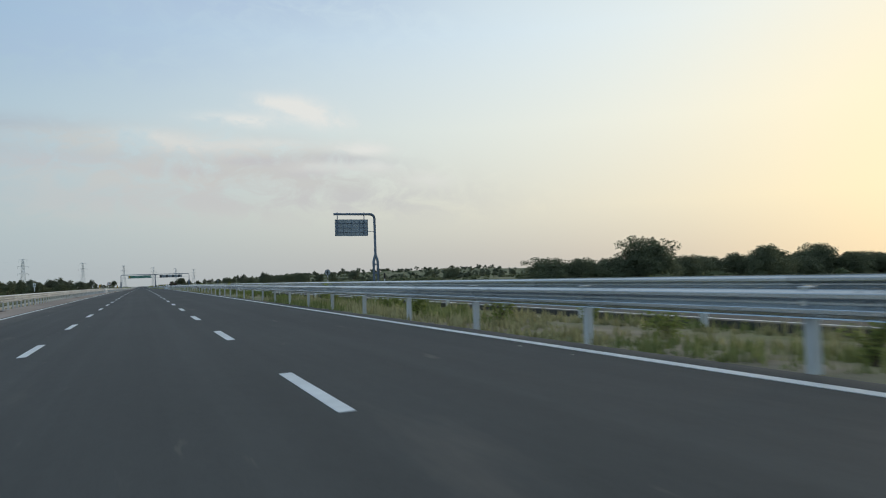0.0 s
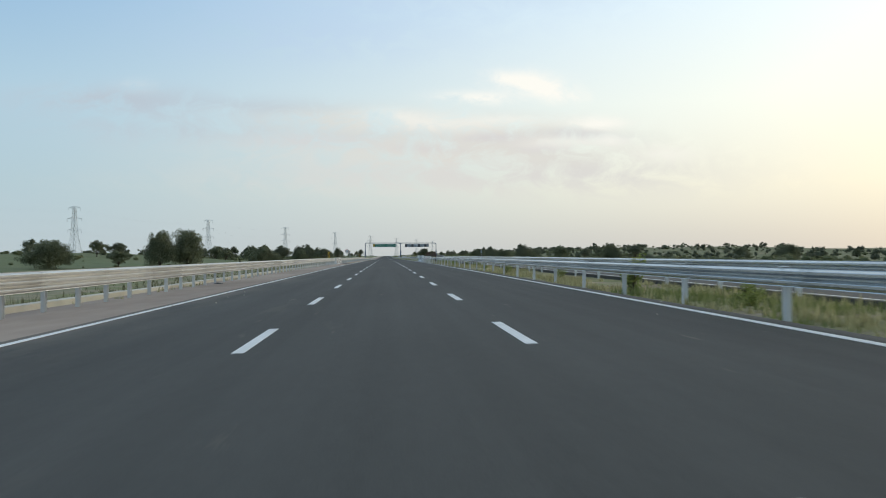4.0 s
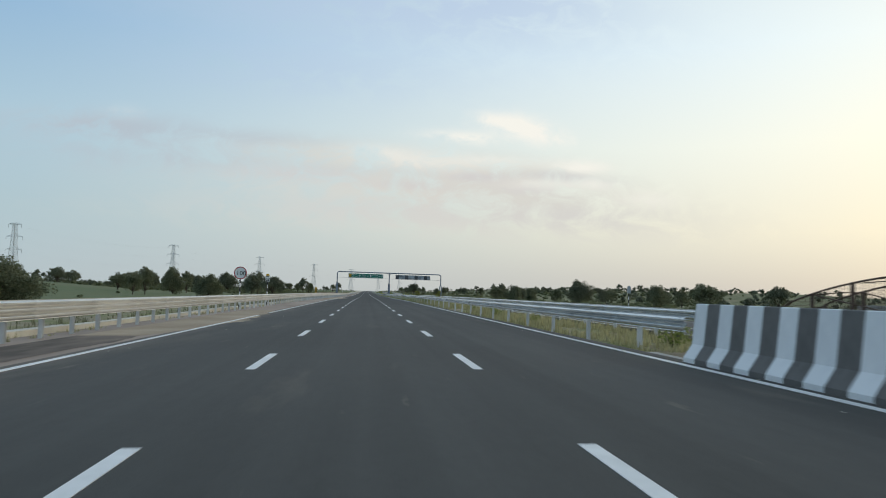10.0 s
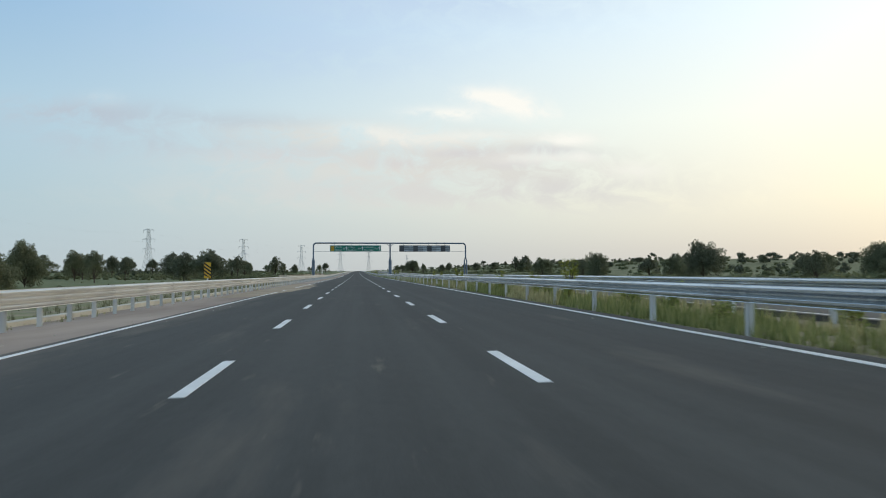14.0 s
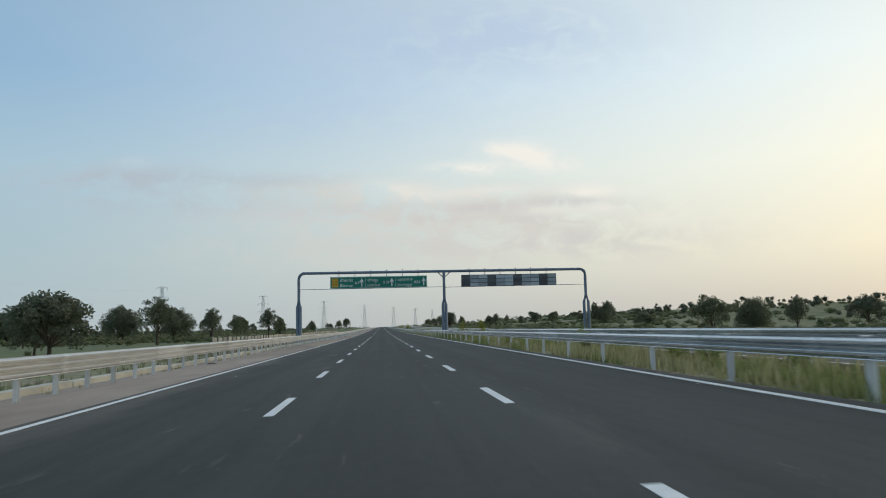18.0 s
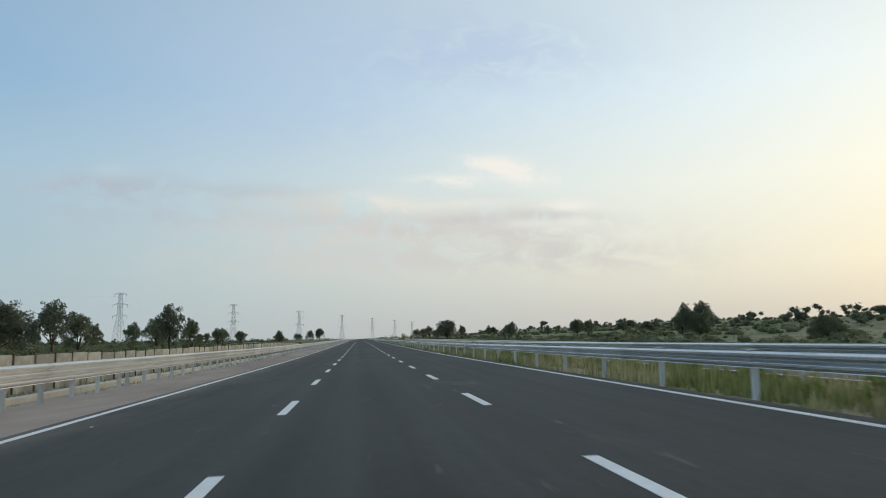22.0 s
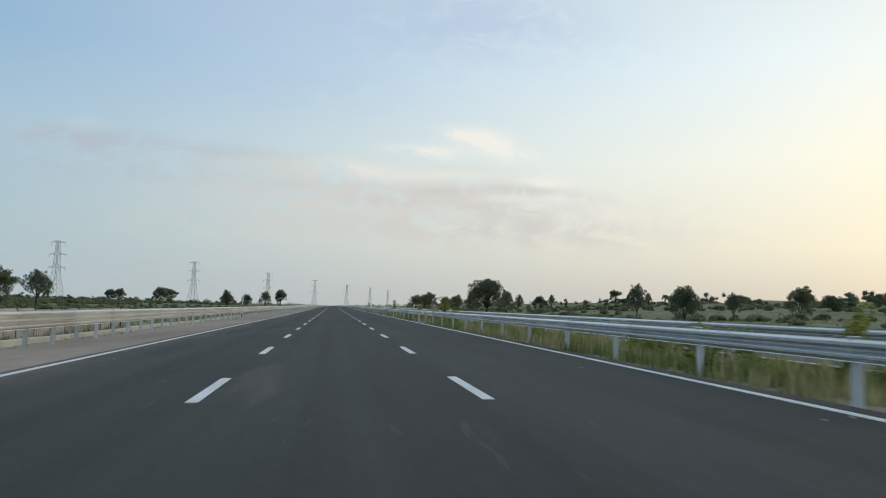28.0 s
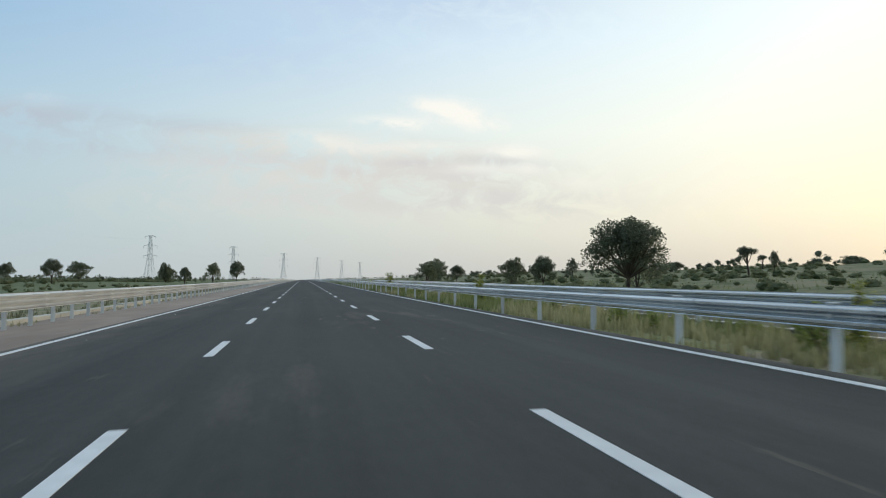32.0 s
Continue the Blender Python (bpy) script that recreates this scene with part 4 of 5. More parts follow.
def gantry():
    y = 461.7
    g = thing("sign_gantry", "slate-blue steel pipe gantry across both carriageways", "gantry", (0, y, rise(y)))
    xl, xm, xr, top = -10.78, 8.22, 27.35, 8.72
    zf_l, zf_m, zf_r = ground_rel(xl, y), 0.1, ground_rel(xr, y)
    for x, z0 in ((xl, zf_l), (xm, zf_m), (xr, zf_r)):
        forked_post(x, 0, z0, 5.0, top, g, spread=0.28 if x == xr else 0.20)
    # poles and the beam as bent pipes
    for x in (xl, xr):
        s = 1 if x < 0 else -1
        arc = [(x + s * 0.75 * (1 - math.cos(a)), 0, top - 0.75 + 0.75 * math.sin(a)) for a in np.linspace(0, math.pi / 2, 7)]
        part("pole", tube(bmesh.new(), [(x, 0, 5.0)] + arc, [0.19] * 8, 16), slate, g)
    part("pole", tube(bmesh.new(), [(xm, 0, 5.0), (xm, 0, top - 0.1)], [0.19, 0.19], 16), slate, g)
    part("beam", tube(bmesh.new(), [(xl + 0.75, 0, top), (xm, 0, top), (xr - 0.75, 0, top)], [0.18] * 3, 16), slate, g)
    for s in (-1, 1):
        part("knee_brace", tube(bmesh.new(), [(xm + 0.15 * s, 0, top - 0.75), (xm + 0.85 * s, 0, top - 0.1)], [0.06, 0.06], 8), slate, g)
    for a, b in ((xl, xm), (xm, xr)):
        part("tie_rod", tube(bmesh.new(), [(a, 0.02, 6.60), (b, 0.02, 6.66)], [0.035, 0.035], 6), slate, g)
    for k in range(6):
        for x in (-6.73 + 1.13 + k * 2.08, 10.52 + 1.1 + k * 2.08):
            part("hanger", box(bmesh.new(), x - 0.04, -0.06, 8.0, x + 0.04, 0.03, 9.05, 0.005), slate, g)
    # green direction board
    x0, x1, z0, z1 = -6.73, 5.96, 6.64, 8.19
    b = part("direction_board", box(bmesh.new(), x0, -0.14, z0, x1, -0.08, z1, 0.01), sign_green, g, "green direction board with white lettering and arrows")
    fy = -0.144
    for nme, r in (("border", (x0 + 0.03, z0 + 0.03, x1 - 0.03, z0 + 0.08)), ("border", (x0 + 0.03, z1 - 0.08, x1 - 0.03, z1 - 0.03)),
                   ("border", (x0 + 0.03, z0 + 0.08, x0 + 0.08, z1 - 0.08)), ("border", (x1 - 0.08, z0 + 0.08, x1 - 0.03, z1 - 0.08))):
        plate(nme, r[0], r[1], r[2], r[3], fy, 0.004, sign_white, b, bevel=0)
    # route shield
    plate("route_panel", x0 + 0.22, z0 + 0.2, x0 + 1.05, z1 - 0.2, fy, 0.004, sign_yellow, b, "yellow route panel", bevel=0)
    cx, zc = x0 + 0.635, (z0 + z1) / 2
    shield = [(cx - 0.31, zc + 0.44), (cx + 0.31, zc + 0.44), (cx + 0.31, zc - 0.15), (cx + 0.2, zc - 0.36), (cx, zc - 0.46), (cx - 0.2, zc - 0.36), (cx - 0.31, zc - 0.15)]
    poly_plate("shield", shield, fy - 0.004, 0.003, sign_black, b)
    poly_plate("shield_face", [(cx + (px - cx) * 0.88, zc + (pz - zc) * 0.9) for px, pz in shield], fy - 0.007, 0.003, sign_yellow, b)
    flat_text("lettering", "NH", 0.30, (cx - 0.19, fy - 0.011, zc + 0.09), sign_black, b, width=0.38)
    flat_text("lettering", "754A", 0.27, (cx - 0.24, fy - 0.011, zc - 0.22), sign_black, b, width=0.48)
    rows = (("बीकानेर", "Bikaner", "67", -5.47, -3.52, -2.62, 1.72), ("जोधपुर", "Jodhpur", "319", -1.90, 0.15, 1.32, 1.75), ("जामनगर", "Jamnagar", "854", 2.05, 4.25, 5.52, 2.05))
    for hindi, latin, km, xa, xk, xarr, wid in rows:
        flat_text("lettering", hindi, 0.50, (xa, fy - 0.004, z0 + 0.86), sign_white, b, width=wid * (0.99 if hindi != "जोधपुर" else 0.8))
        flat_text("lettering", latin, 0.52, (xa, fy - 0.004, z0 + 0.24), sign_white, b, width=wid)
        flat_text("lettering", km, 0.52, (xk, fy - 0.004, z0 + 0.55), sign_white, b, width=0.62 if km == "67" else 0.78)
        poly_plate("arrow", arrow_pts(xarr, z0 + 0.24, 1.08, 0.56), fy, 0.004, sign_white, b)
    for x in (-2.14, 1.80):
        for za, zb in ((z0 + 0.22, z0 + 0.68), (z0 + 0.88, z0 + 1.30)):
            plate("divider", x - 0.02, za, x + 0.02, zb, fy, 0.004, sign_white, b, bevel=0)
    # back of the board for the opposite traffic
    x0, x1, z0, z1 = 10.52, 23.37, 6.60, 8.19
    b = part("board_back", box(bmesh.new(), x0, -0.06, z0, x1, -0.02, z1, 0.01), back_dark, g, "unpainted back of a direction board")
    cell = (x1 - x0 - 0.08) / 11
    for k in range(11):
        tone = back_dark if k in (0, 3, 6, 9) else back_pale
        for j in range(3):
            h = (z1 - z0 - 0.08) / 3
            plate("panel", x0 + 0.04 + k * cell + 0.012, z0 + 0.04 + j * h + 0.03, x0 + 0.04 + (k + 1) * cell - 0.012, z0 + 0.04 + (j + 1) * h - 0.03, -0.064, 0.006, tone, b, bevel=0)
    for j in (1, 2):
        plate("stiffener", x0 + 0.02, z0 + j * 0.53 - 0.03, x1 - 0.02, z0 + j * 0.53 + 0.03, -0.064, 0.05, back_dark, b, bevel=0.005)
    return g


gantry()


def cantilever_sign():
    y = 80.0
    g = thing("cantilever_sign", "bent steel pole with an overhanging road sign seen from behind", "road sign", (0, y, rise(y)))
    x, top = 27.3, 9.12
    forked_post(x, 0, ground_rel(x, y), 3.9, top, g, along_y=False)
    arc = [(x - 0.55 * (1 - math.cos(a)), 0, top - 0.55 + 0.55 * math.sin(a)) for a in np.linspace(0, math.pi / 2, 6)]
    part("pole", tube(bmesh.new(), [(x, 0, 3.9)] + arc, [0.16] * 7, 14), slate, g)
    part("arm", tube(bmesh.new(), [(x - 0.55, 0, top), (22.1, 0, top)], [0.15, 0.14], 14), slate, g)
    b = part("board_back", box(bmesh.new(), 22.25, 0.10, 6.42, 26.45, 0.14, 8.48, 0.01), back_pale, g, "grey aluminium back of a road sign")
    for k in range(5):
        xs = 22.27 + k * 1.04
        plate("stiffener", xs - 0.02, 6.42, xs + 0.02, 8.48, 0.098, 0.035, slate, b, bevel=0.004)
    for z in (6.9, 7.45, 8.0):
        plate("stiffener", 22.25, z - 0.025, 26.45, z + 0.025, 0.062, 0.04, slate, b, bevel=0.004)
    for xs in (22.55, 25.95):
        part("hanger", box(bmesh.new(), xs - 0.05, -0.03, 6.6, xs + 0.05, 0.05, 9.35, 0.005), slate, g)
    part("tie_rod", tube(bmesh.new(), [(26.45, 0.06, 6.95), (x, 0.0, 6.95)], [0.035, 0.035], 6), slate, g)
    return g


cantilever_sign()


# ---- small road signs ----
def banded_post(parent, z0, z1, bands, r=0.045, square=False):
    """A post in alternate black and white bands; the bands are parts of their own."""
    for i in range(bands):
        a, b = z0 + (z1 - z0) * i / bands, z0 + (z1 - z0) * (i + 1) / bands
        part("band", tube(bmesh.new(), [(0, 0, a), (0, 0, b)], [r, r], 10), sign_black if i % 2 == 0 else sign_white, parent)


def disc(name, r, y, thick, mat, parent, z, label="", hole=0.0):
    n = 40
    bm = bmesh.new()
    ring = lambda rad, yy: [bm.verts.new((rad * math.cos(2 * math.pi * k / n), yy, z + rad * math.sin(2 * math.pi * k / n))) for k in range(n)]
    if hole:
        a, b, c, d = ring(r, y), ring(hole, y), ring(r, y + thick), ring(hole, y + thick)
        for k in range(n):
            j = (k + 1) % n
            for q in ((a[k], a[j], b[j], b[k]), (c[k], d[k], d[j], c[j]), (a[k], c[k], c[j], a[j]), (b[k], b[j], d[j], d[k])):
                bm.faces.new(q)
    else:
        a, c = ring(r, y), ring(r, y + thick)
        bm.faces.new(a[::-1])
        bm.faces.new(c)
        for k in range(n):
            j = (k + 1) % n
            bm.faces.new((a[k], a[j], c[j], c[k]))
    bmesh.ops.recalc_face_normals(bm, faces=bm.faces)
    return part(name, bm, mat, parent, label)


def speed_sign(x, y):
    zg = ground_rel(x, y)
    g = thing("speed_limit_sign", "round red-ringed speed limit sign on a banded post", "road sign", (x, y, rise(y)))
    banded_post(g, zg, 1.95, 7)
    face = disc("sign_face", 0.47, -0.07, 0.012, sign_white, g, 2.38, "round white face with 100")
    disc("ring", 0.475, -0.078, 0.008, sign_red, face, 2.38, "red ring", hole=0.405)
    flat_text("lettering", "100", 0.44, (-0.31, -0.079, 2.22), sign_black, face, width=0.62)
    part("clamp", box(bmesh.new(), -0.2, -0.055, 2.3, 0.2, 0.04, 2.36, 0.005), steel, g)
    return g


speed_sign(-9.42, 250.0)


def back_disc_sign(x, y):
    zg = ground_rel(x, y)
    g = thing("round_sign", "round road sign seen from behind on a banded post", "road sign", (x, y, rise(y)))
    banded_post(g, zg, 1.8, 6)
    back = disc("sign_back", 0.45, 0.05, 0.012, back_pale, g, 2.2, "grey back of a round sign")
    disc("rim", 0.46, 0.045, 0.02, sign_black, back, 2.2, hole=0.42)
    part("clamp", box(bmesh.new(), -0.3, -0.03, 2.2, 0.3, 0.05, 2.26, 0.005), sign_black, g)
    part("bracket", box(bmesh.new(), -0.04, -0.05, 1.8, 0.04, 0.045, 2.5, 0.005), sign_black, g)
    return g


back_disc_sign(26.25, 101.0)


def km_stone(x, y, number, back=False):
    zg = ground_rel(x, y)
    g = thing("kilometre_sign", "white kilometre board with a yellow rounded top on a banded post" if not back else "pale back of a kilometre board on a banded post", "road sign", (x, y, rise(y)))
    banded_post(g, zg, 1.96, 7, 0.05)
    pts = [(-0.19, 1.96), (0.19, 1.96), (0.19, 2.50)] + [(0.19 * math.cos(a), 2.5 + 0.2 * math.sin(a)) for a in np.linspace(0.3, math.pi - 0.3, 7)] + [(-0.19, 2.50)]
    b = poly_plate("board", pts, -0.05, 0.02, sign_white if not back else back_pale, g)
    if not back:
        cap = [(-0.185, 2.50), (0.185, 2.50)] + [(0.185 * math.cos(a), 2.5 + 0.195 * math.sin(a)) for a in np.linspace(0.3, math.pi - 0.3, 7)]
        poly_plate("yellow_top", cap, -0.07, 0.006, sign_yellow, b, "yellow rounded top")
        flat_text("lettering", number, 0.24, (-0.14, -0.076, 2.13), sign_black, b, width=0.28)
        plate("text_bar", -0.15, 2.38, 0.15, 2.44, -0.07, 0.004, sign_black, b, bevel=0)
        plate("text_bar", -0.14, 2.0, 0.14, 2.07, -0.07, 0.004, sign_black, b, bevel=0)
    return g


km_stone(-9.5, 265.6, "68")
km_stone(25.6, 263.5, "", back=True)


def hectometre(x, y, number):
    zg = -0.3
    g = thing("hectometre_sign", "small white number board on a black and white post", "road sign", (x, y, rise(y)), "number boards")
    banded_post(g, zg, 1.35, 4, 0.04)
    b = part("board", box(bmesh.new(), -0.125, -0.06, 1.35, 0.125, -0.04, 1.70, 0.008), sign_white, g)
    if number:
        flat_text("lettering", number, 0.24, (-0.08, -0.065, 1.43), sign_black, b, width=0.16)
    else:
        plate("text_bar", -0.08, 1.45, 0.08, 1.61, -0.06, 0.004, sign_black, b, bevel=0)
    return g


for y, s in ((69.3, "8"), (465.7, "2"), (665.8, "4")):
    hectometre(-8.85, y, s)


def delineator(x, y):
    g = thing("delineator_post", "dark reflector post with a white lower band", "marker post", (x, y, rise(y)))
    zg = road_z(24.0)
    part("band", tube(bmesh.new(), [(0, 0, zg), (0, 0, 1.05)], [0.05, 0.05], 8), sign_white, g)
    part("head", box(bmesh.new(), -0.09, -0.05, 1.05, 0.09, 0.05, 1.65, 0.02), sign_black, g)
    return g


delineator(24.62, 68.4)


def hazard_board(x, y):
    zg = -0.3
    g = thing("hazard_marker", "yellow board with black diagonal stripes before the bridge", "road sign", (x, y, rise(y)), "hazard markers")
    part("post", tube(bmesh.new(), [(0, 0, zg), (0, 0, 1.0)], [0.04, 0.04], 8), sign_white, g)
    b = part("board", box(bmesh.new(), -0.2, -0.06, 0.9, 0.2, -0.04, 1.85, 0.006), sign_yellow, g)
    for k in range(-1, 5):
        za = 0.80 + k * 0.22
        pts = []
        for px, pz in ((-0.2, za + 0.30), (0.2, za), (0.2, za + 0.11), (-0.2, za + 0.41)):
            pts.append((px, min(1.85, max(0.9, pz))))
        if len({p for p in pts}) > 2 and pts[0][1] < 1.85 and pts[2][1] > 0.9:
            poly_plate("stripe", pts, -0.06, 0.004, sign_black, b)
    return g


hazard_board(-9.3, 191.7)
hazard_board(-8.95, 325.0)


# ---- roadside wall of precast slabs ----
def slab_fence():
    g = thing("slab_fence", "low boundary fence of pale concrete posts and slabs", "fence", (-17.0, 446.0, 0))
    post = bm_mesh("fence_post", box(bmesh.new(), -0.07, -0.08, -1.4, 0.07, 0.08, 0.74, 0.015), fence_concrete)
    dark_post = bm_mesh("fence_post", box(bmesh.new(), -0.05, -0.05, -1.4, 0.05, 0.05, 0.74, 0.015), bark)
    slab_m = bm_mesh("fence_slab", box(bmesh.new(), -0.035, 0.09, -1.4, 0.035, 2.31, 0.66, 0.01), fence_concrete)
    rng = random.Random(4)
    for k in range(90):
        y = -4.8 + k * 2.4
        gz = ground_z(-17, 446 + y) + 1.20 - 0.36 * smooth01(150, 205, y)
        part("fence_post", dark_post if k > 12 else post, None, g, at=pose(rng.uniform(-0.05, 0.05), y, gz + rng.uniform(-0.05, 0.05), rng.uniform(-2, 2), rng.uniform(-2, 2), 0))
        m = Matrix.Translation((rng.uniform(-0.02, 0.02), y, gz + rng.uniform(-0.06, 0.03)))
        part("fence_slab", slab_m, None, g, at=m if k > 14 else m @ Matrix.Diagonal((1, 0.72, 1, 1)))
    return g


slab_fence()


# ---- power line ----
def pylon_parts():
    """A lattice tower 76 m tall, built once: legs, bracing, arms."""
    g = thing("pylon", "tall grey lattice power pylon on the plain", "pylon", (0, 0, 0), "pylon line")
    levels = [(0, 8.8), (10, 7.3), (19, 6.0), (27, 4.9), (35, 3.9), (41, 3.3), (48, 3.0), (54, 2.7), (60, 2.45), (66, 2.2), (71, 1.95), (76, 1.7)]
    r = 0.21
    for sx, sy in ((-1, -1), (1, -1), (1, 1), (-1, 1)):
        part("leg", tube(bmesh.new(), [(sx * w, sy * w, z) for z, w in levels], [r * 1.2] * len(levels), 4), pylon_mat, g)
    bm = bmesh.new()
    for (za, wa), (zb, wb) in zip(levels, levels[1:]):
        for s in range(4):
            ca, sa = [(-1, -1), (1, -1), (1, 1), (-1, 1)][s], [(-1, -1), (1, -1), (1, 1), (-1, 1)][(s + 1) % 4]
            tube(bm, [(ca[0] * wa, ca[1] * wa, za), (sa[0] * wb, sa[1] * wb, zb)], [r * 0.7] * 2, 3, False)
            tube(bm, [(sa[0] * wa, sa[1] * wa, za), (ca[0] * wb, ca[1] * wb, zb)], [r * 0.7] * 2, 3, False)
            tube(bm, [(ca[0] * wb, ca[1] * wb, zb), (sa[0] * wb, sa[1] * wb, zb)], [r * 0.7] * 2, 3, False)
    part("bracing", bm, pylon_mat, g)
    for z, arm in ((41, 13.0), (58, 13.0), (74, 10.5)):
        for s in (-1, 1):
            bm = bmesh.new()
            for yy in (-1.2, 1.2):
                tube(bm, [(s * 2.4, yy, z), (s * arm, 0, z + 0.4)], [r * 0.8] * 2, 3, False)
                tube(bm, [(s * 2.2, yy, z + 2.6), (s * arm, 0, z + 0.4)], [r * 0.8] * 2, 3, False)
            for f in (0.3, 0.6):
                xx = s * (1.5 + (arm - 1.5) * f)
                tube(bm, [(xx, -1.2 * (1 - f), z + 0.1), (xx, 0, z + 2.6 * (1 - f) + 0.3)], [r * 0.6] * 2, 3, False)
            arm_ob = part("cross_arm", bm, pylon_mat, g)
            part("insulator", tube(bmesh.new(), [(s * (arm - 0.4), 0, z + 0.3), (s * (arm - 0.4), 0, z - 4.0)], [0.16, 0.16], 5), back_dark, arm_ob)
    return g


first_pylon = pylon_parts()
PYLONS = [(-488.6 + 107.6 * k, 1250 + 412 * k) for k in range(-2, 8)]
turn = math.degrees(math.atan2(-107.6, 412))
for i, (x, y) in enumerate(PYLONS):
    m = pose(x, y, ground_z(x, y) - 0.3, 0, 0, turn)
    m = m @ Matrix.Diagonal((1, 1, 1.06, 1))
    if i == 0:
        first_pylon.matrix_basis = m
    else:
        copy_thing(first_pylon, m).matrix_basis = m
for (xa, ya), (xb, yb) in zip(PYLONS, PYLONS[1:]):
    g = thing("power_cables", "thin sagging power cables between pylons", "cables", (0, 0, 0), "cable spans")
    for off, z in ((-12.6, 39.5), (12.6, 39.5), (-12.6, 57.5), (12.6, 57.5), (-10.1, 74.5), (10.1, 74.5)):
        ox, oy = off * math.cos(radians(turn)), off * math.sin(radians(turn))
        pts = [(xa + (xb - xa) * s + ox, ya + (yb - ya) * s + oy, z - 9.0 * 4 * s * (1 - s)) for s in np.linspace(0, 1, 11)]
        part("cable", tube(bmesh.new(), pts, [0.022] * 11, 3, False), pylon_mat, g)

# ---- trees and shrubs ----
ball = bmesh.new()
bmesh.ops.create_icosphere(ball, subdivisions=2, radius=1.0)
BALL_V = np.array([v.co[:] for v in ball.verts])
BALL_F = [tuple(v.index for v in f.verts) for f in ball.faces]
ball.free()


def leaf_mesh(name, clumps, leaves, size, mat, seed, flat=0.75, core=0.0):
    """Many small leaf sprays round clump centres (x, y, z, radius), about a ragged inner mass of twigs and leaves."""
    rng = np.random.default_rng(seed)
    vs, fs = [], []
    if core:
        for cx, cy, cz, r in clumps:
            k = len(vs)
            lump = BALL_V * (r * core * rng.uniform(0.6, 1.25, len(BALL_V)))[:, None] * np.array((1, 1, flat)) + np.array((cx, cy, cz))
            vs += lump.tolist()
            fs += [(k + a, k + b, k + c) for a, b, c in BALL_F]
    for cx, cy, cz, r in clumps:
        n = max(8, int(leaves * r * r))
        d = rng.normal(size=(n, 3))
        d /= np.linalg.norm(d, axis=1)[:, None]
        rad = r * rng.uniform(0.35, 1.08, n) ** 0.6
        p = np.array((cx, cy, cz)) + d * rad[:, None] * np.array((1, 1, flat))
        a = rng.normal(size=(n, 3))
        a /= np.linalg.norm(a, axis=1)[:, None]
        b = np.cross(a, rng.normal(size=(n, 3)))
        b /= np.linalg.norm(b, axis=1)[:, None]
        s = size * rng.uniform(0.6, 1.4, n)[:, None]
        quad = np.stack([p - a * s, p - b * s * 0.55, p + a * s, p + b * s * 0.55], 1).reshape(-1, 3)
        k = len(vs)
        vs += quad.tolist()
        fs += [(k + 4 * i, k + 4 * i + 1, k + 4 * i + 2, k + 4 * i + 3) for i in range(n)]
    return mesh_from(name, vs, fs, mat)


def tree(kind, height, width, mat, label, seed, trunk_frac=0.25, lean=0.0, lobes=10, leaf=0.23, density=62, low=0.26, group="roadside trees", lobe_size=1.0):
    """An irregular thorn tree: forked tapering trunk, limbs, and a crown of many leafy lobes with gaps between."""
    rng = random.Random(seed)
    g = thing(kind, label, "tree", (0, 0, 0), group)
    trunk = bmesh.new()
    h0 = height * trunk_frac
    fork = Vector((lean * h0, rng.uniform(-0.1, 0.1) * h0, h0))
    tube(trunk, [(0, 0, -0.4), (fork.x * 0.35, fork.y * 0.5, h0 * 0.5), tuple(fork)], [height * 0.034, height * 0.027, height * 0.022], 7)
    clumps = []
    top_shift = lean * height * 0.35
    for k in range(lobes):
        a = 2.399 * k + rng.uniform(-0.5, 0.5)
        q = math.sqrt((k + 0.5) / lobes)
        reach = width * 0.33 * q * rng.uniform(0.8, 1.12)
        z = height * (0.84 - (0.84 - low - 0.10) * q ** 2.2 * rng.uniform(0.45, 1.0))
        lobe = Vector((fork.x + top_shift + math.cos(a) * reach, fork.y + math.sin(a) * reach, z))
        mid = fork.lerp(lobe, 0.55) + Vector((0, 0, rng.uniform(-0.05, 0.02) * height))
        tube(trunk, [tuple(fork - Vector((0, 0, 0.1))), tuple(mid), tuple(lobe)], [height * 0.014, height * 0.009, height * 0.004], 5)
        r = width * rng.uniform(0.165, 0.245) * lobe_size
        clumps.append((lobe.x, lobe.y, lobe.z, r))
        for j in range(8):
            d = Vector((rng.gauss(0, 1), rng.gauss(0, 1), rng.gauss(0, 0.7))).normalized() * r * rng.uniform(0.7, 1.25)
            clumps.append((lobe.x + d.x, lobe.y + d.y, lobe.z + d.z, r * rng.uniform(0.32, 0.58)))
    part("trunk", trunk, bark, g)
    part("crown", leaf_mesh("crown", clumps, density, leaf, mat, seed, core=0.22), mat, g)
    return g


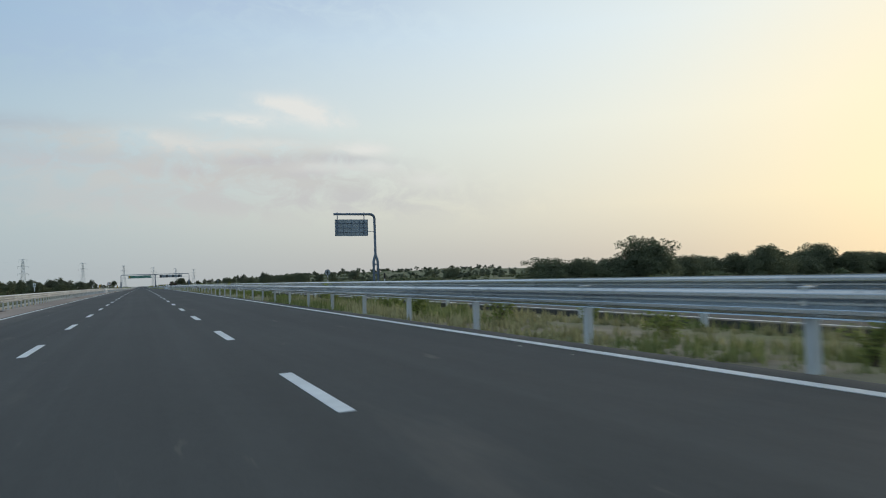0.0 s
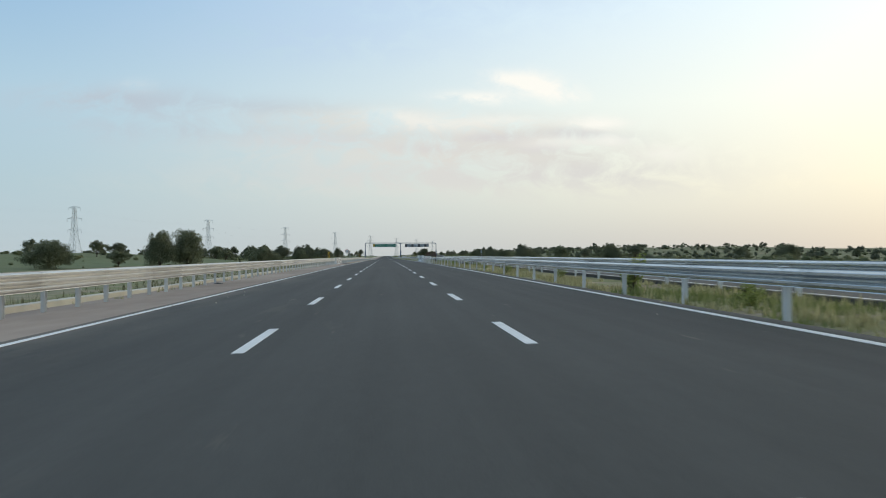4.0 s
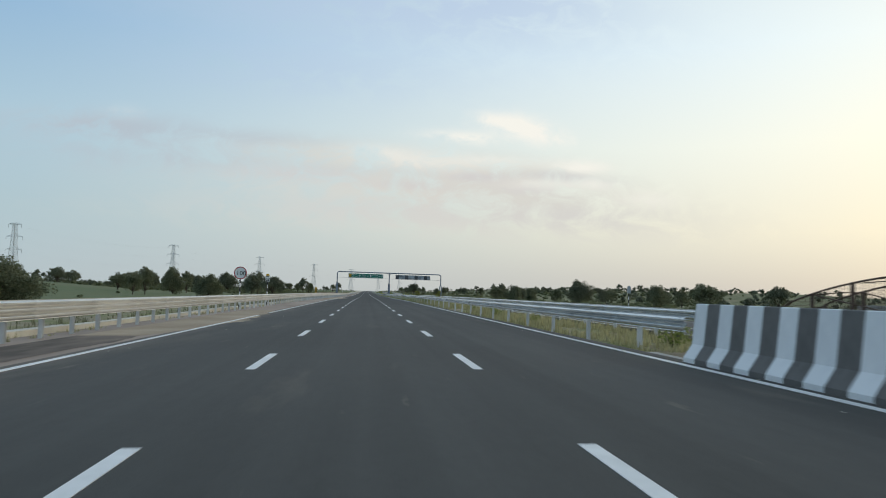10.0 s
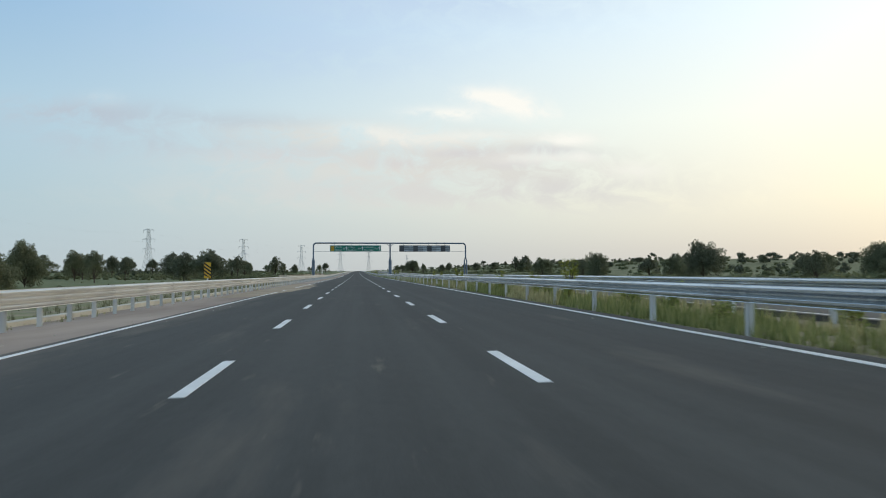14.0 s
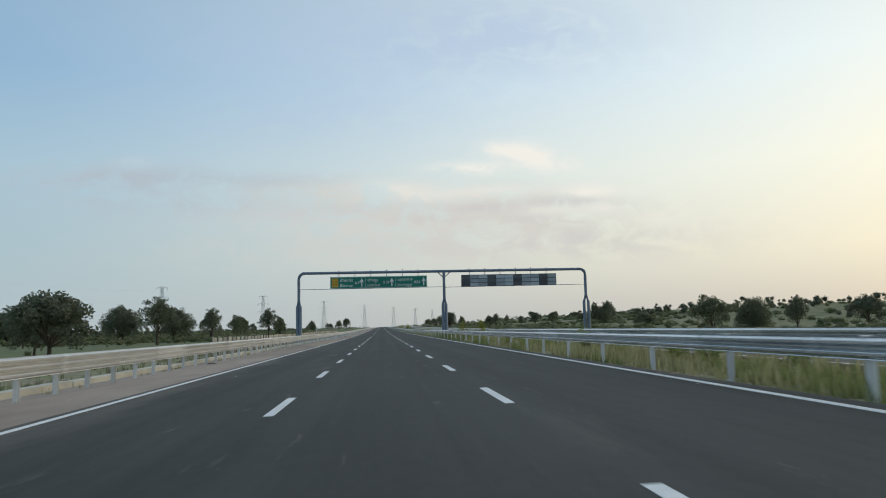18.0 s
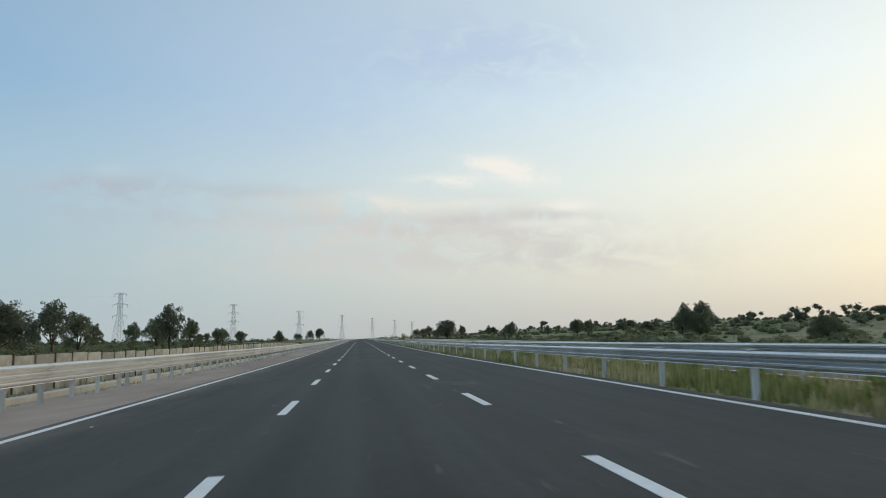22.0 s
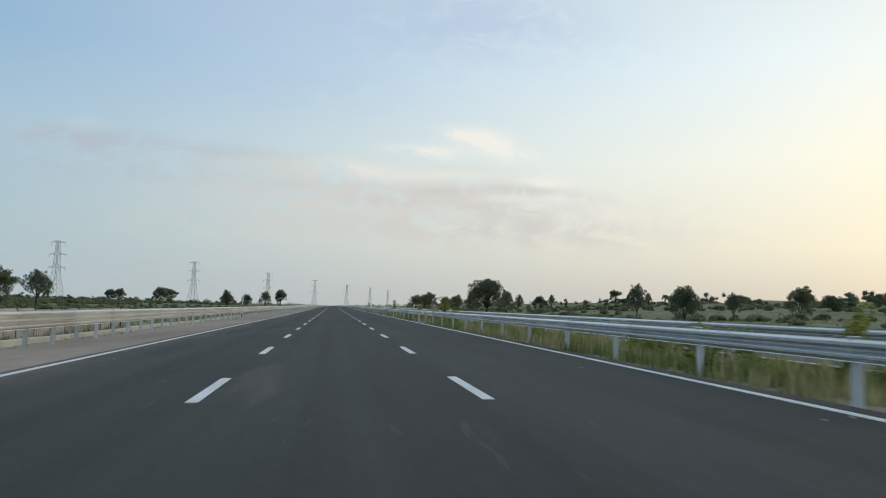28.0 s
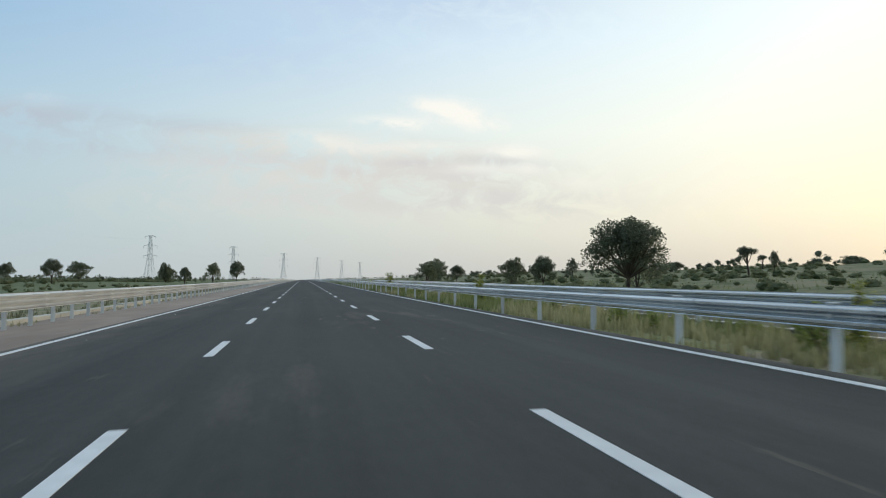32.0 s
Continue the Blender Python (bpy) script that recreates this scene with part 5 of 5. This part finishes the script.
def bush(kind, height, width, mat, label, seed, leaf=0.042, density=1100, category="shrub", group="shrubs"):
    """A rounded shrub on several thin stems, with loose sprays."""
    rng = random.Random(seed)
    g = thing(kind, label, category, (0, 0, 0), group)
    st = bmesh.new()
    clumps = []
    for k in range(7):
        a = rng.uniform(0, 6.3)
        tip = (math.cos(a) * width * 0.36 * rng.uniform(0.3, 1), math.sin(a) * width * 0.36 * rng.uniform(0.3, 1), height * rng.uniform(0.55, 0.92))
        tube(st, [(0, 0, -0.15), (tip[0] * 0.4, tip[1] * 0.4, tip[2] * 0.55), tip], [0.02 * height + 0.004, 0.012 * height + 0.003, 0.004], 4)
        for q in (0.28, 0.52, 0.78, 1.0):
            clumps.append((tip[0] * q + rng.gauss(0, 0.05) * width, tip[1] * q + rng.gauss(0, 0.05) * width, tip[2] * q, width * rng.uniform(0.11, 0.19)))
    part("stem", st, bark, g)
    part("foliage", leaf_mesh("foliage", clumps, density / (width * width + 0.5), leaf, mat, seed, 1.1), mat, g)
    return g


L1 = "dark green thorn tree with a broken rounded crown on the plain"
L2 = "grey-green scrub tree standing in the field"
def tree_kinds(leaf, density):
    return [tree("thorn_tree", 8.0, 9.0, leaf_a, L1, 11, 0.22, leaf=leaf, density=density),
            tree("thorn_tree", 8.0, 7.0, leaf_a, L1, 12, 0.26, lobes=8, low=0.30, leaf=leaf, density=density),
            tree("thorn_tree", 8.0, 11.0, leaf_a, L1, 13, 0.20, lobes=14, low=0.22, leaf=leaf, density=density * 0.8),
            tree("scrub_tree", 8.0, 8.0, leaf_b, L2, 14, 0.14, lobes=11, low=0.16, leaf=leaf, density=density),
            tree("scrub_tree", 8.0, 12.5, leaf_b, "wide grey-green scrub tree, dense almost to the ground", 15, 0.08, lobes=18, low=0.04, leaf=leaf, density=density * 0.8),
            tree("leaning_tree", 8.0, 4.6, leaf_a, "slender leaning dark tree on the low dune", 16, 0.40, lean=0.16, lobes=7, low=0.48, leaf=leaf * 0.8, density=density * 2)]


TREES = tree_kinds(0.18, 84)
BASE_W = [9.0, 7.0, 11.0, 8.0, 12.5, 4.6]
BASES = [False] * len(TREES)


def plant_tree(i, x, y, height, width, turn_=0.0):
    m = Matrix.Translation((x, y, ground_z(x, y) - 0.05)) @ Matrix.Rotation(turn_, 4, "Z")
    sx = width / BASE_W[i]
    if BASES[i]:
        ob = copy_thing(TREES[i], m)
    else:
        ob = TREES[i]
        BASES[i] = True
    ob.matrix_basis = m @ Matrix.Diagonal((sx, sx, height / 8.0, 1))
    return ob


# kind, x, y, top above the road's profile, width; trees that stand out, left of the road
def plant_rows(rows, seed):
    for k, (i, x, y, top, w) in enumerate(rows):
        plant_tree(i, x, y, max(1.2, 1.07 * (top - ground_rel(x, y))), w, seed + 1.7 * k)


plant_rows(((4, -57.6, 200.4, 3.1, 8.5), (3, -103.5, 340, 6.8, 6), (0, -99, 349, 6.4, 6.5), (4, -41.6, 208.4, 4.6, 5.5), (4, -37.6, 212.6, 4.9, 7), (3, -52, 217, 2.2, 5),
            (0, -166, 490, 5.2, 5), (4, -187, 600, 5.4, 12), (3, -121.8, 494, 7.0, 8), (4, -30.5, 257, 2.7, 8), (2, -70, 570, 7.2, 12), (3, -107, 537, 6.8, 12),
            (3, -57, 379, 3.9, 5), (0, -117, 483, 6.4, 6), (3, -136, 546, 6.5, 9), (3, -78, 432, 4.2, 7.5), (4, -120, 611, 7.1, 9), (0, -82, 508.6, 6.3, 7),
            (4, -31.8, 344.8, 3.0, 5.5), (2, -40, 454, 4.9, 7), (0, -30.7, 436.5, 5.2, 8.5), (3, -57, 389, 5.5, 5)), 0.3)
plant_rows(((1, -116, 547, 6.6, 4.5), (4, -55, 408, 5.3, 6), (3, -77, 489, 7.0, 6), (0, -119, 650, 9.0, 7.7), (1, -74.7, 525, 6.2, 5), (0, -115, 706, 8.3, 7),
            (1, -49.3, 531, 8.7, 8.6), (2, -60, 582, 7.0, 12), (1, -33.7, 587, 7.4, 5.6), (3, -31, 592, 5.0, 3.4), (0, -34, 1075, 9.6, 8.6), (3, -37, 1000, 6.8, 6.5),
            (0, -108, 573.5, 7.2, 8.4), (3, -134.7, 663, 9.0, 12), (0, -88, 572, 7.0, 6.3), (1, -46.3, 569.5, 7.3, 5.8), (3, -60, 677, 7.2, 7.6), (3, -68, 478, 6.5, 6),
            (3, -99, 738, 7.4, 6), (4, -230, 1000, 9.0, 10), (3, -53.3, 599, 6.5, 6), (3, -48.4, 615.6, 5.0, 3.6)), 1.1)
plant_rows(((3, -47.6, 705, 5.0, 5), (1, -49.5, 724, 5.3, 5), (0, -61.7, 691, 6.8, 7.5), (3, -65, 717, 5.3, 3.8), (3, -85, 988, 6.6, 8.8), (0, -76.2, 930, 6.4, 6.6),
            (3, -106.5, 977, 5.8, 6), (0, -113, 985, 5.6, 6), (3, -68, 1080, 6.0, 8.7), (1, -46, 988, 5.0, 4), (0, -41, 954, 4.5, 4), (4, -64, 1048, 6.5, 6)), 2.2)
# right of the road
hedge = random.Random(61)
plant_rows([(4, 41 + 4.1 * k, 61 + hedge.uniform(-3, 3) + 0.16 * 4.1 * k, hedge.uniform(1.75, 2.35), hedge.uniform(5.2, 7.0)) for k in range(19)], 0.5)
plant_rows(((4, 53.4, 60, 3.75, 7.8), (4, 69.5, 58.5, 2.75, 5), (3, 78, 66, 3.3, 5.5), (4, 92, 70, 3.2, 7), (4, 45, 212, 2.8, 4.4), (4, 75, 376, 4.4, 7), (4, 139, 344, 3.8, 6.5),
            (4, 136, 306, 4.0, 10), (3, 61.5, 321, 4.3, 6.6), (0, 107, 373, 6.0, 6.5), (2, 65, 410, 5.7, 8.4), (4, 45.3, 413, 3.9, 5), (0, 102, 434, 5.1, 5.6),
            (3, 112, 442, 5.4, 6), (3, 55.8, 403, 3.9, 4), (3, 109, 508, 5.5, 7), (0, 88.7, 492, 5.3, 6), (1, 56.5, 364, 3.6, 3), (3, 58.6, 367, 3.3, 2.8)), 0.7)
plant_rows(((0, 82.6, 634, 6.6, 6), (1, 74.5, 615, 8.1, 3.6), (1, 79.8, 617.5, 8.5, 6), (4, 78, 615, 5.4, 6.5), (3, 51, 475, 4.9, 5.8), (4, 68.5, 496, 4.3, 6.8), (1, 59.5, 466, 4.4, 3.2),
            (0, 148, 646, 8.6, 6), (2, 330, 988, 14.0, 9), (4, 75.6, 441.5, 3.1, 6), (1, 56.6, 723, 6.4, 4.2), (5, 98.5, 836, 9.2, 4.8), (1, 120, 857, 8.8, 2.9),
            (0, 64, 664.6, 5.9, 5.2), (0, 47.9, 687.4, 5.1, 4.4), (1, 65.7, 705.3, 4.9, 2.5), (4, 150, 846, 8.3, 7.9), (3, 82.4, 711.6, 6.5, 4.8), (4, 102, 729, 5.6, 5)), 1.9)
plant_rows(((3, 46.5, 785, 6.0, 4), (1, 78, 892, 7.3, 3.7), (0, 70, 834, 6.0, 4.6), (1, 91, 888, 7.6, 3), (0, 43, 816, 5.4, 5), (3, 38.7, 821, 4.9, 5), (3, 33, 885, 5.5, 6.5),
            (0, 39, 906, 6.2, 6), (3, 46, 938, 7.6, 8), (0, 55, 948, 6.2, 6), (2, 174, 1007, 9.6, 11), (4, 287, 1106, 10.6, 9), (4, 242, 998, 11.0, 9),
            (4, 199, 922, 10.2, 9), (4, 300, 960, 11.5, 10), (4, 116, 812, 5.2, 4), (4, 96, 690, 5.0, 5.5), (4, 86, 640, 4.6, 5), (4, 72, 560, 3.4, 6)), 3.1)
great = tree("great_tree", 9.7, 11.0, leaf_a, "large spreading dark tree with a drooping open crown beyond the median", 31, 0.24, lobes=24, leaf=0.115, density=120, low=0.28, lobe_size=0.74)
great.matrix_basis = Matrix.Translation((37.6, 769.4, ground_z(37.6, 769.4)))

# scattered trees across the plain, with coarser leaves
TREES = tree_kinds(0.36, 15)
BASES = [False] * len(TREES)
plant_tree(5, 150, 905, 5.5, 3.6, 1.0)
rng = random.Random(77)
for k in range(80):
    side = -1 if k % 5 < 2 else 1
    y = rng.uniform(50, 1500)
    x = side * (rng.uniform(125, 330) + max(0, y - 700) * 0.12 * rng.random())
    if side < 0 and (y > 620 and rng.random() < 0.5 or y < 420 and x > -75):
        continue
    if side > 0 and 60 < x < 90 and y > 560 and rng.random() < 0.6:
        continue
    i = rng.choice((0, 1, 2, 3, 4, 4)) if side > 0 else rng.choice((0, 1, 2, 3, 3))
    h = rng.uniform(2.2, 4.2)
    plant_tree(i, x, y, h, h * rng.uniform(1.0, 1.6), rng.uniform(0, 6.3))

# belts of scrub and far woods, too many to count
clumps = []
rng = random.Random(5)
for k in range(1700):
    y = rng.uniform(1250, 3900)
    x = rng.uniform(-0.62, 0.75) * y
    if abs(x) < 45:
        continue
    r = rng.uniform(1.8, 3.6)
    clumps.append((x, y, ground_z(x, y) + r * 0.6, r))
woods = new("far_woods", leaf_mesh("far_woods", clumps, 2.8, 0.95, leaf_a, 3, 0.85))
tagged(woods, "distant dark trees and scrub along the skyline", "trees", kind="stuff")
crowns = []
for k in range(520):
    side = -1 if k % 5 < 2 else 1
    y = rng.uniform(260, 1700)
    x = -rng.uniform(105, 170 + 0.3 * y) if side < 0 else rng.uniform(110, 170 + 0.3 * y)
    s = rng.uniform(0.7, 1.3)
    z = ground_z(x, y)
    crowns.append((x, y, z + 1.2 * s, 1.5 * s))
    for j in range(4):
        crowns.append((x + rng.gauss(0, 1.3) * s, y + rng.gauss(0, 1.3) * s, z + rng.uniform(1.2, 3.6) * s, rng.uniform(0.9, 1.5) * s))
copse = new("tree_belt", leaf_mesh("tree_belt", crowns, 34, 0.20, leaf_a, 6, 0.9, core=0.62))
tagged(copse, "loose belt of thorn trees along the skyline", "trees", kind="stuff")
clumps = []
while len(clumps) < 1500:
    y = rng.uniform(0, 1250)
    x = rng.uniform(36, 330)
    if noise.noise(Vector((x * 0.015, y * 0.012, 2.0))) + rng.uniform(-0.25, 0.25) < (0.0 if y < 420 else 0.12):
        continue
    r = rng.uniform(0.6, 1.7)
    clumps.append((x, y, ground_z(x, y) + r * 0.55, r))
while len(clumps) < 2000:
    y = rng.uniform(100, 1250)
    x = -rng.uniform(70, 330)
    r = rng.uniform(0.6, 1.6)
    clumps.append((x, y, ground_z(x, y) + r * 0.55, r))
while len(clumps) < 3900:
    y = rng.uniform(540, 1250)
    x = -30 - 110 * rng.random() ** 1.4
    if y > 715 and x > -78:
        continue
    if noise.noise(Vector((x * 0.03, y * 0.02, 5.0))) + rng.uniform(-0.2, 0.4) < 0:
        continue
    r = rng.uniform(0.5, 1.3)
    clumps.append((x, y, ground_z(x, y) + r * 0.5, r))
while len(clumps) < 4700:
    y = rng.uniform(480, 960)
    x = 44 + 130 * rng.random() ** 1.3
    if noise.noise(Vector((x * 0.05, y * 0.03, 9.0))) + rng.uniform(-0.15, 0.15) > 0.02:
        r = rng.uniform(0.4, 1.9)
        clumps.append((x, y, ground_z(x, y) + r * 0.28, r))
while len(clumps) < 4950:
    y = rng.uniform(680, 860)
    x = -rng.uniform(28, 90)
    r = rng.uniform(0.35, 0.85)
    clumps.append((x, y, ground_z(x, y) + r * 0.5, r))
while len(clumps) < 5800:
    y = rng.uniform(620, 1250)
    x = -80 - 170 * rng.random()
    r = rng.uniform(0.7, 1.6)
    clumps.append((x, y, ground_z(x, y) + r * 0.55, r))
belt = new("scrub_belt", leaf_mesh("scrub_belt", clumps, 44, 0.16, leaf_e, 8, 0.62, core=0.72))
tagged(belt, "belts of grey-green scrub over the plain and dunes", "scrub", kind="stuff")

# median shrubs
S1, S2 = "bright green shrub among the median grass", "tall yellow-flowering shrub in the median"
SHRUBS = [bush("median_shrub", 0.75, 0.95, leaf_d, S1, 21), bush("median_shrub", 0.6, 1.2, leaf_d, S1, 22), bush("median_shrub", 0.9, 0.8, leaf_d, S1, 23),
          bush("yellow_shrub", 1.5, 0.9, leaf_c, S2, 24, leaf=0.032, density=3200), bush("yellow_shrub", 1.9, 1.1, leaf_c, S2, 25, leaf=0.034, density=3400)]
used = [False] * 5


def plant_shrub(i, x, y, s, turn_):
    m = Matrix.Translation((x, y, ground_z(x, y) - 0.03)) @ Matrix.Rotation(turn_, 4, "Z")
    ob = copy_thing(SHRUBS[i], m) if used[i] else SHRUBS[i]
    used[i] = True
    ob.matrix_basis = m @ Matrix.Diagonal((s, s, s, 1))


for i, y, s in ((3, 70.9, 0.8), (3, 96, 0.7), (4, 307, 0.9), (3, 312, 0.8), (3, 354, 0.9), (4, 277.6, 0.85), (3, 320.2, 0.85), (4, 441, 1.0), (3, 447, 0.9), (4, 597, 1.1), (4, 599.5, 1.2), (3, 602, 1.1), (4, 689.4, 1.1), (3, 668, 0.8), (3, 699.5, 0.85), (4, 646, 1.1), (3, 679.8, 0.75), (3, 640, 0.9), (3, 722, 1.0), (4, 760, 1.0), (4, 425.1, 0.95), (3, 336.9, 1.0), (3, 360.5, 0.9), (4, 579.4, 0.9), (3, 604.6, 1.0), (3, 658.9, 0.88), (3, 656.5, 0.85), (3, 651.2, 0.86), (3, 633.5, 0.66),
                (1, 42.9, 1.3), (1, 47.9, 1.2), (0, 52.4, 1.1), (0, 63.0, 1.1), (1, 491.6, 1.35), (1, 520.1, 1.3), (0, 514.0, 1.15), (1, 511.0, 1.4), (0, 340.2, 1.15), (1, 428.0, 1.3), (0, 586.0, 1.1)):
    plant_shrub(i, 8.1 + 0.3 * math.sin(y), y, s, y)
rng = random.Random(8)
y = -10.0
while y < 900:
    bare = 92 < y < 270 or 38 < y < 62
    y += rng.uniform(1.2, 5.0) * (3.0 if bare else 0.6 if y > 560 else 1.0)
    if 188 < y < 212:
        continue
    plant_shrub(rng.choice((0, 0, 1, 1, 2)), rng.uniform(7.1, 9.1), y, rng.uniform(0.5, 1.0) * (1.0 if bare else rng.choice((0.9, 1.1, 1.3))), rng.uniform(0, 6))


# grass as loose blades
def grass_field(name, label, spots, mat, seed, height=0.35):
    rng = np.random.default_rng(seed)
    vs, fs = [], []
    for x, y, z, h in spots:
        n = 7
        a = rng.uniform(0, 6.3, n)
        o = rng.normal(0, 0.07, (n, 2))
        hh = h * rng.uniform(0.5, 1.2, n)
        for j in range(n):
            bx, by = x + o[j, 0], y + o[j, 1]
            c, s = math.cos(a[j]) * 0.024, math.sin(a[j]) * 0.024
            k = len(vs)
            lx, ly = bx + s * hh[j] * 10, by - c * hh[j] * 10
            vs += [(bx - c, by - s, z - 0.02), (bx + c, by + s, z - 0.02), (lx, ly, z + hh[j])]
            fs.append((k, k + 1, k + 2))
    ob = new(name, mesh_from(name, vs, fs, mat))
    return tagged(ob, label, "grass", kind="stuff")


rng = random.Random(12)
dry, green = [], []
for k in range(50000):
    y = rng.uniform(-15, 900) if k % 3 else rng.uniform(-15, 740)
    if 189 < y < 211:
        continue
    x = rng.uniform(6.4, 9.85)
    patch = noise.noise(Vector((x * 0.5, y * 0.12, 0)))
    bare = 0.25 if 38 < y < 62 or 92 < y < 190 else 0.0
    if patch < (-0.25 + bare if y < 250 else -0.36):
        continue
    tall = 0.6 if bare else 0.9 if y < 250 else 1.4
    (green if patch > 0.05 and not 92 < y < 270 else dry).append((x, y, ground_z(x, y), rng.uniform(0.07, 0.22 + 0.22 * rng.random()) * tall))
grass_field("dry_grass", "dry straw-coloured grass in the median", dry, grass_mat, 1)
grass_field("green_grass", "green grass tufts in the median", green, green_grass, 2)
verge = []
for k in range(9000):
    y = rng.uniform(-15, 900)
    x = -10.6 - abs(rng.gauss(0, 5))
    verge.append((x, y, ground_z(x, y), rng.uniform(0.15, 0.5)))
grass_field("verge_grass", "dull grey-green grass on the bank behind the barrier", verge, verge_mat, 3)
verge = []
for k in range(6000):
    y = rng.uniform(-15, 900)
    x = 25.2 + abs(rng.gauss(0, 9))
    verge.append((x, y, ground_z(x, y), rng.uniform(0.2, 0.6)))
grass_field("far_verge_grass", "rough grass beyond the opposite carriageway", verge, green_grass, 4)
meadow = []
while len(meadow) < 13000:
    y = rng.uniform(300, 900)
    x = 25.5 + abs(rng.gauss(0, 24))
    if noise.noise(Vector((x * 0.07, y * 0.05, 3.0))) > -0.15:
        meadow.append((x, y, ground_z(x, y), rng.uniform(0.25, 0.7)))
grass_field("meadow_grass", "soft yellow-green grass on the sandy rise", meadow, green_grass, 5)
# low scrub over the fields
clumps = []
for k in range(900):
    side = -1 if k % 2 else 1
    x = side * rng.uniform(30, 260)
    y = rng.uniform(40, 1300)
    r = rng.uniform(0.25, 0.8)
    clumps.append((x, y, ground_z(x, y) + r * 0.4, r))
scrub = new("low_scrub", leaf_mesh("low_scrub", clumps, 120, 0.09, leaf_e, 9, 0.7, core=0.7))
tagged(scrub, "low grey-green scrub scattered over the fields", "scrub", kind="stuff")

# dry weeds along the foot of the outer barrier, and dirt left on the shoulder
weeds = []
for k in range(1500):
    y = rng.uniform(-15, 760)
    if 190 < y < 208 or noise.noise(Vector((4.0, y * 0.15, 1.0))) < -0.05:
        continue
    x = -8.62 - abs(rng.gauss(0, 0.32))
    weeds.append((x, y, (road_z(-9.0) - 0.02 if x > -9.15 else -0.3) + rise(y), rng.uniform(0.06, 0.22)))
grass_field("dry_weeds", "dry weeds round the barrier posts on the shoulder", weeds, grass_mat, 6)


def dirt_heap(x, y, w, h, seed):
    rg = random.Random(seed)
    bm = bmesh.new()
    bmesh.ops.create_icosphere(bm, subdivisions=2, radius=1.0)
    for vt in bm.verts:
        q = 1 + 0.35 * noise.noise(vt.co * 2.0 + Vector((seed, 0, 0)))
        vt.co = Vector((vt.co.x * w * q, vt.co.y * w * 1.5 * q, max(-0.02, vt.co.z * h * q)))
    ob = new("dirt_heap", bm_mesh("dirt_heap", bm, sand if seed % 2 else old_asphalt, True))
    ob.matrix_basis = Matrix.Translation((x, y, road_z(x) - 0.004 + rise(y))) @ Matrix.Rotation(rg.uniform(0, 3), 4, "Z")
    return tagged(ob, "small heap of swept dirt and gravel on the shoulder", "dirt", group="dirt heaps")


for i, (x, y) in enumerate(((-8.15, 530.5), (-8.2, 535.0), (-8.1, 574.0), (-7.7, 281.0), (-8.2, 108.0), (-8.25, 341.0), (-8.2, 402.0), (-8.1, 655.0), (-8.2, 48.0))):
    dirt_heap(x, y, 0.16 + 0.05 * (i % 3), 0.05 + 0.02 * (i % 2), i)


def tyre_scrap(x, y, turn_):
    bm = bmesh.new()
    pts = [(s, 0.10 * math.sin(s * 3.0), 0.0) for s in np.linspace(-0.5, 0.5, 13)]
    rows = []
    for px, py, pz in pts:
        lift = 0.012 + 0.05 * (px + 0.5) ** 2
        rows.append([bm.verts.new((px, py + o, lift + q)) for o, q in ((-0.07, 0), (0.07, 0), (0.07, 0.018), (-0.07, 0.018))])
    for a, b in zip(rows, rows[1:]):
        for k in range(4):
            bm.faces.new((a[k], a[(k + 1) % 4], b[(k + 1) % 4], b[k]))
    bm.faces.new(rows[0][::-1])
    bm.faces.new(rows[-1])
    ob = new("tyre_scrap", bm_mesh("tyre_scrap", bm, sign_black))
    ob.matrix_basis = Matrix.Translation((x, y, road_z(x) - 0.012 + rise(y))) @ Matrix.Rotation(turn_, 4, "Z")
    return tagged(ob, "torn black strip of tyre rubber lying on the sandy shoulder", "tyre scrap")


tyre_scrap(-4.8, 350.9, 0.3)
# loose stones on the asphalt and the shoulder
pebbles = []
for k in range(700):
    y = rng.uniform(-10, 760)
    x = rng.choice((-6.4, 6.0, -5.3)) + rng.gauss(0, 0.6)
    if x > 6.2:
        continue
    s = rng.uniform(0.005, 0.016)
    z = road_z(x) + rise(y) - (0.004 if x < -5.95 else 0)
    pebbles.append((x - s, y - s * 1.3, z - 0.005, x + s, y + s * 1.3, z + s * 1.2))
loose = new("loose_stones", join_boxes("loose_stones", pebbles, pale_concrete))
tagged(loose, "loose pale stones scattered along the road edges", "stones", kind="stuff")
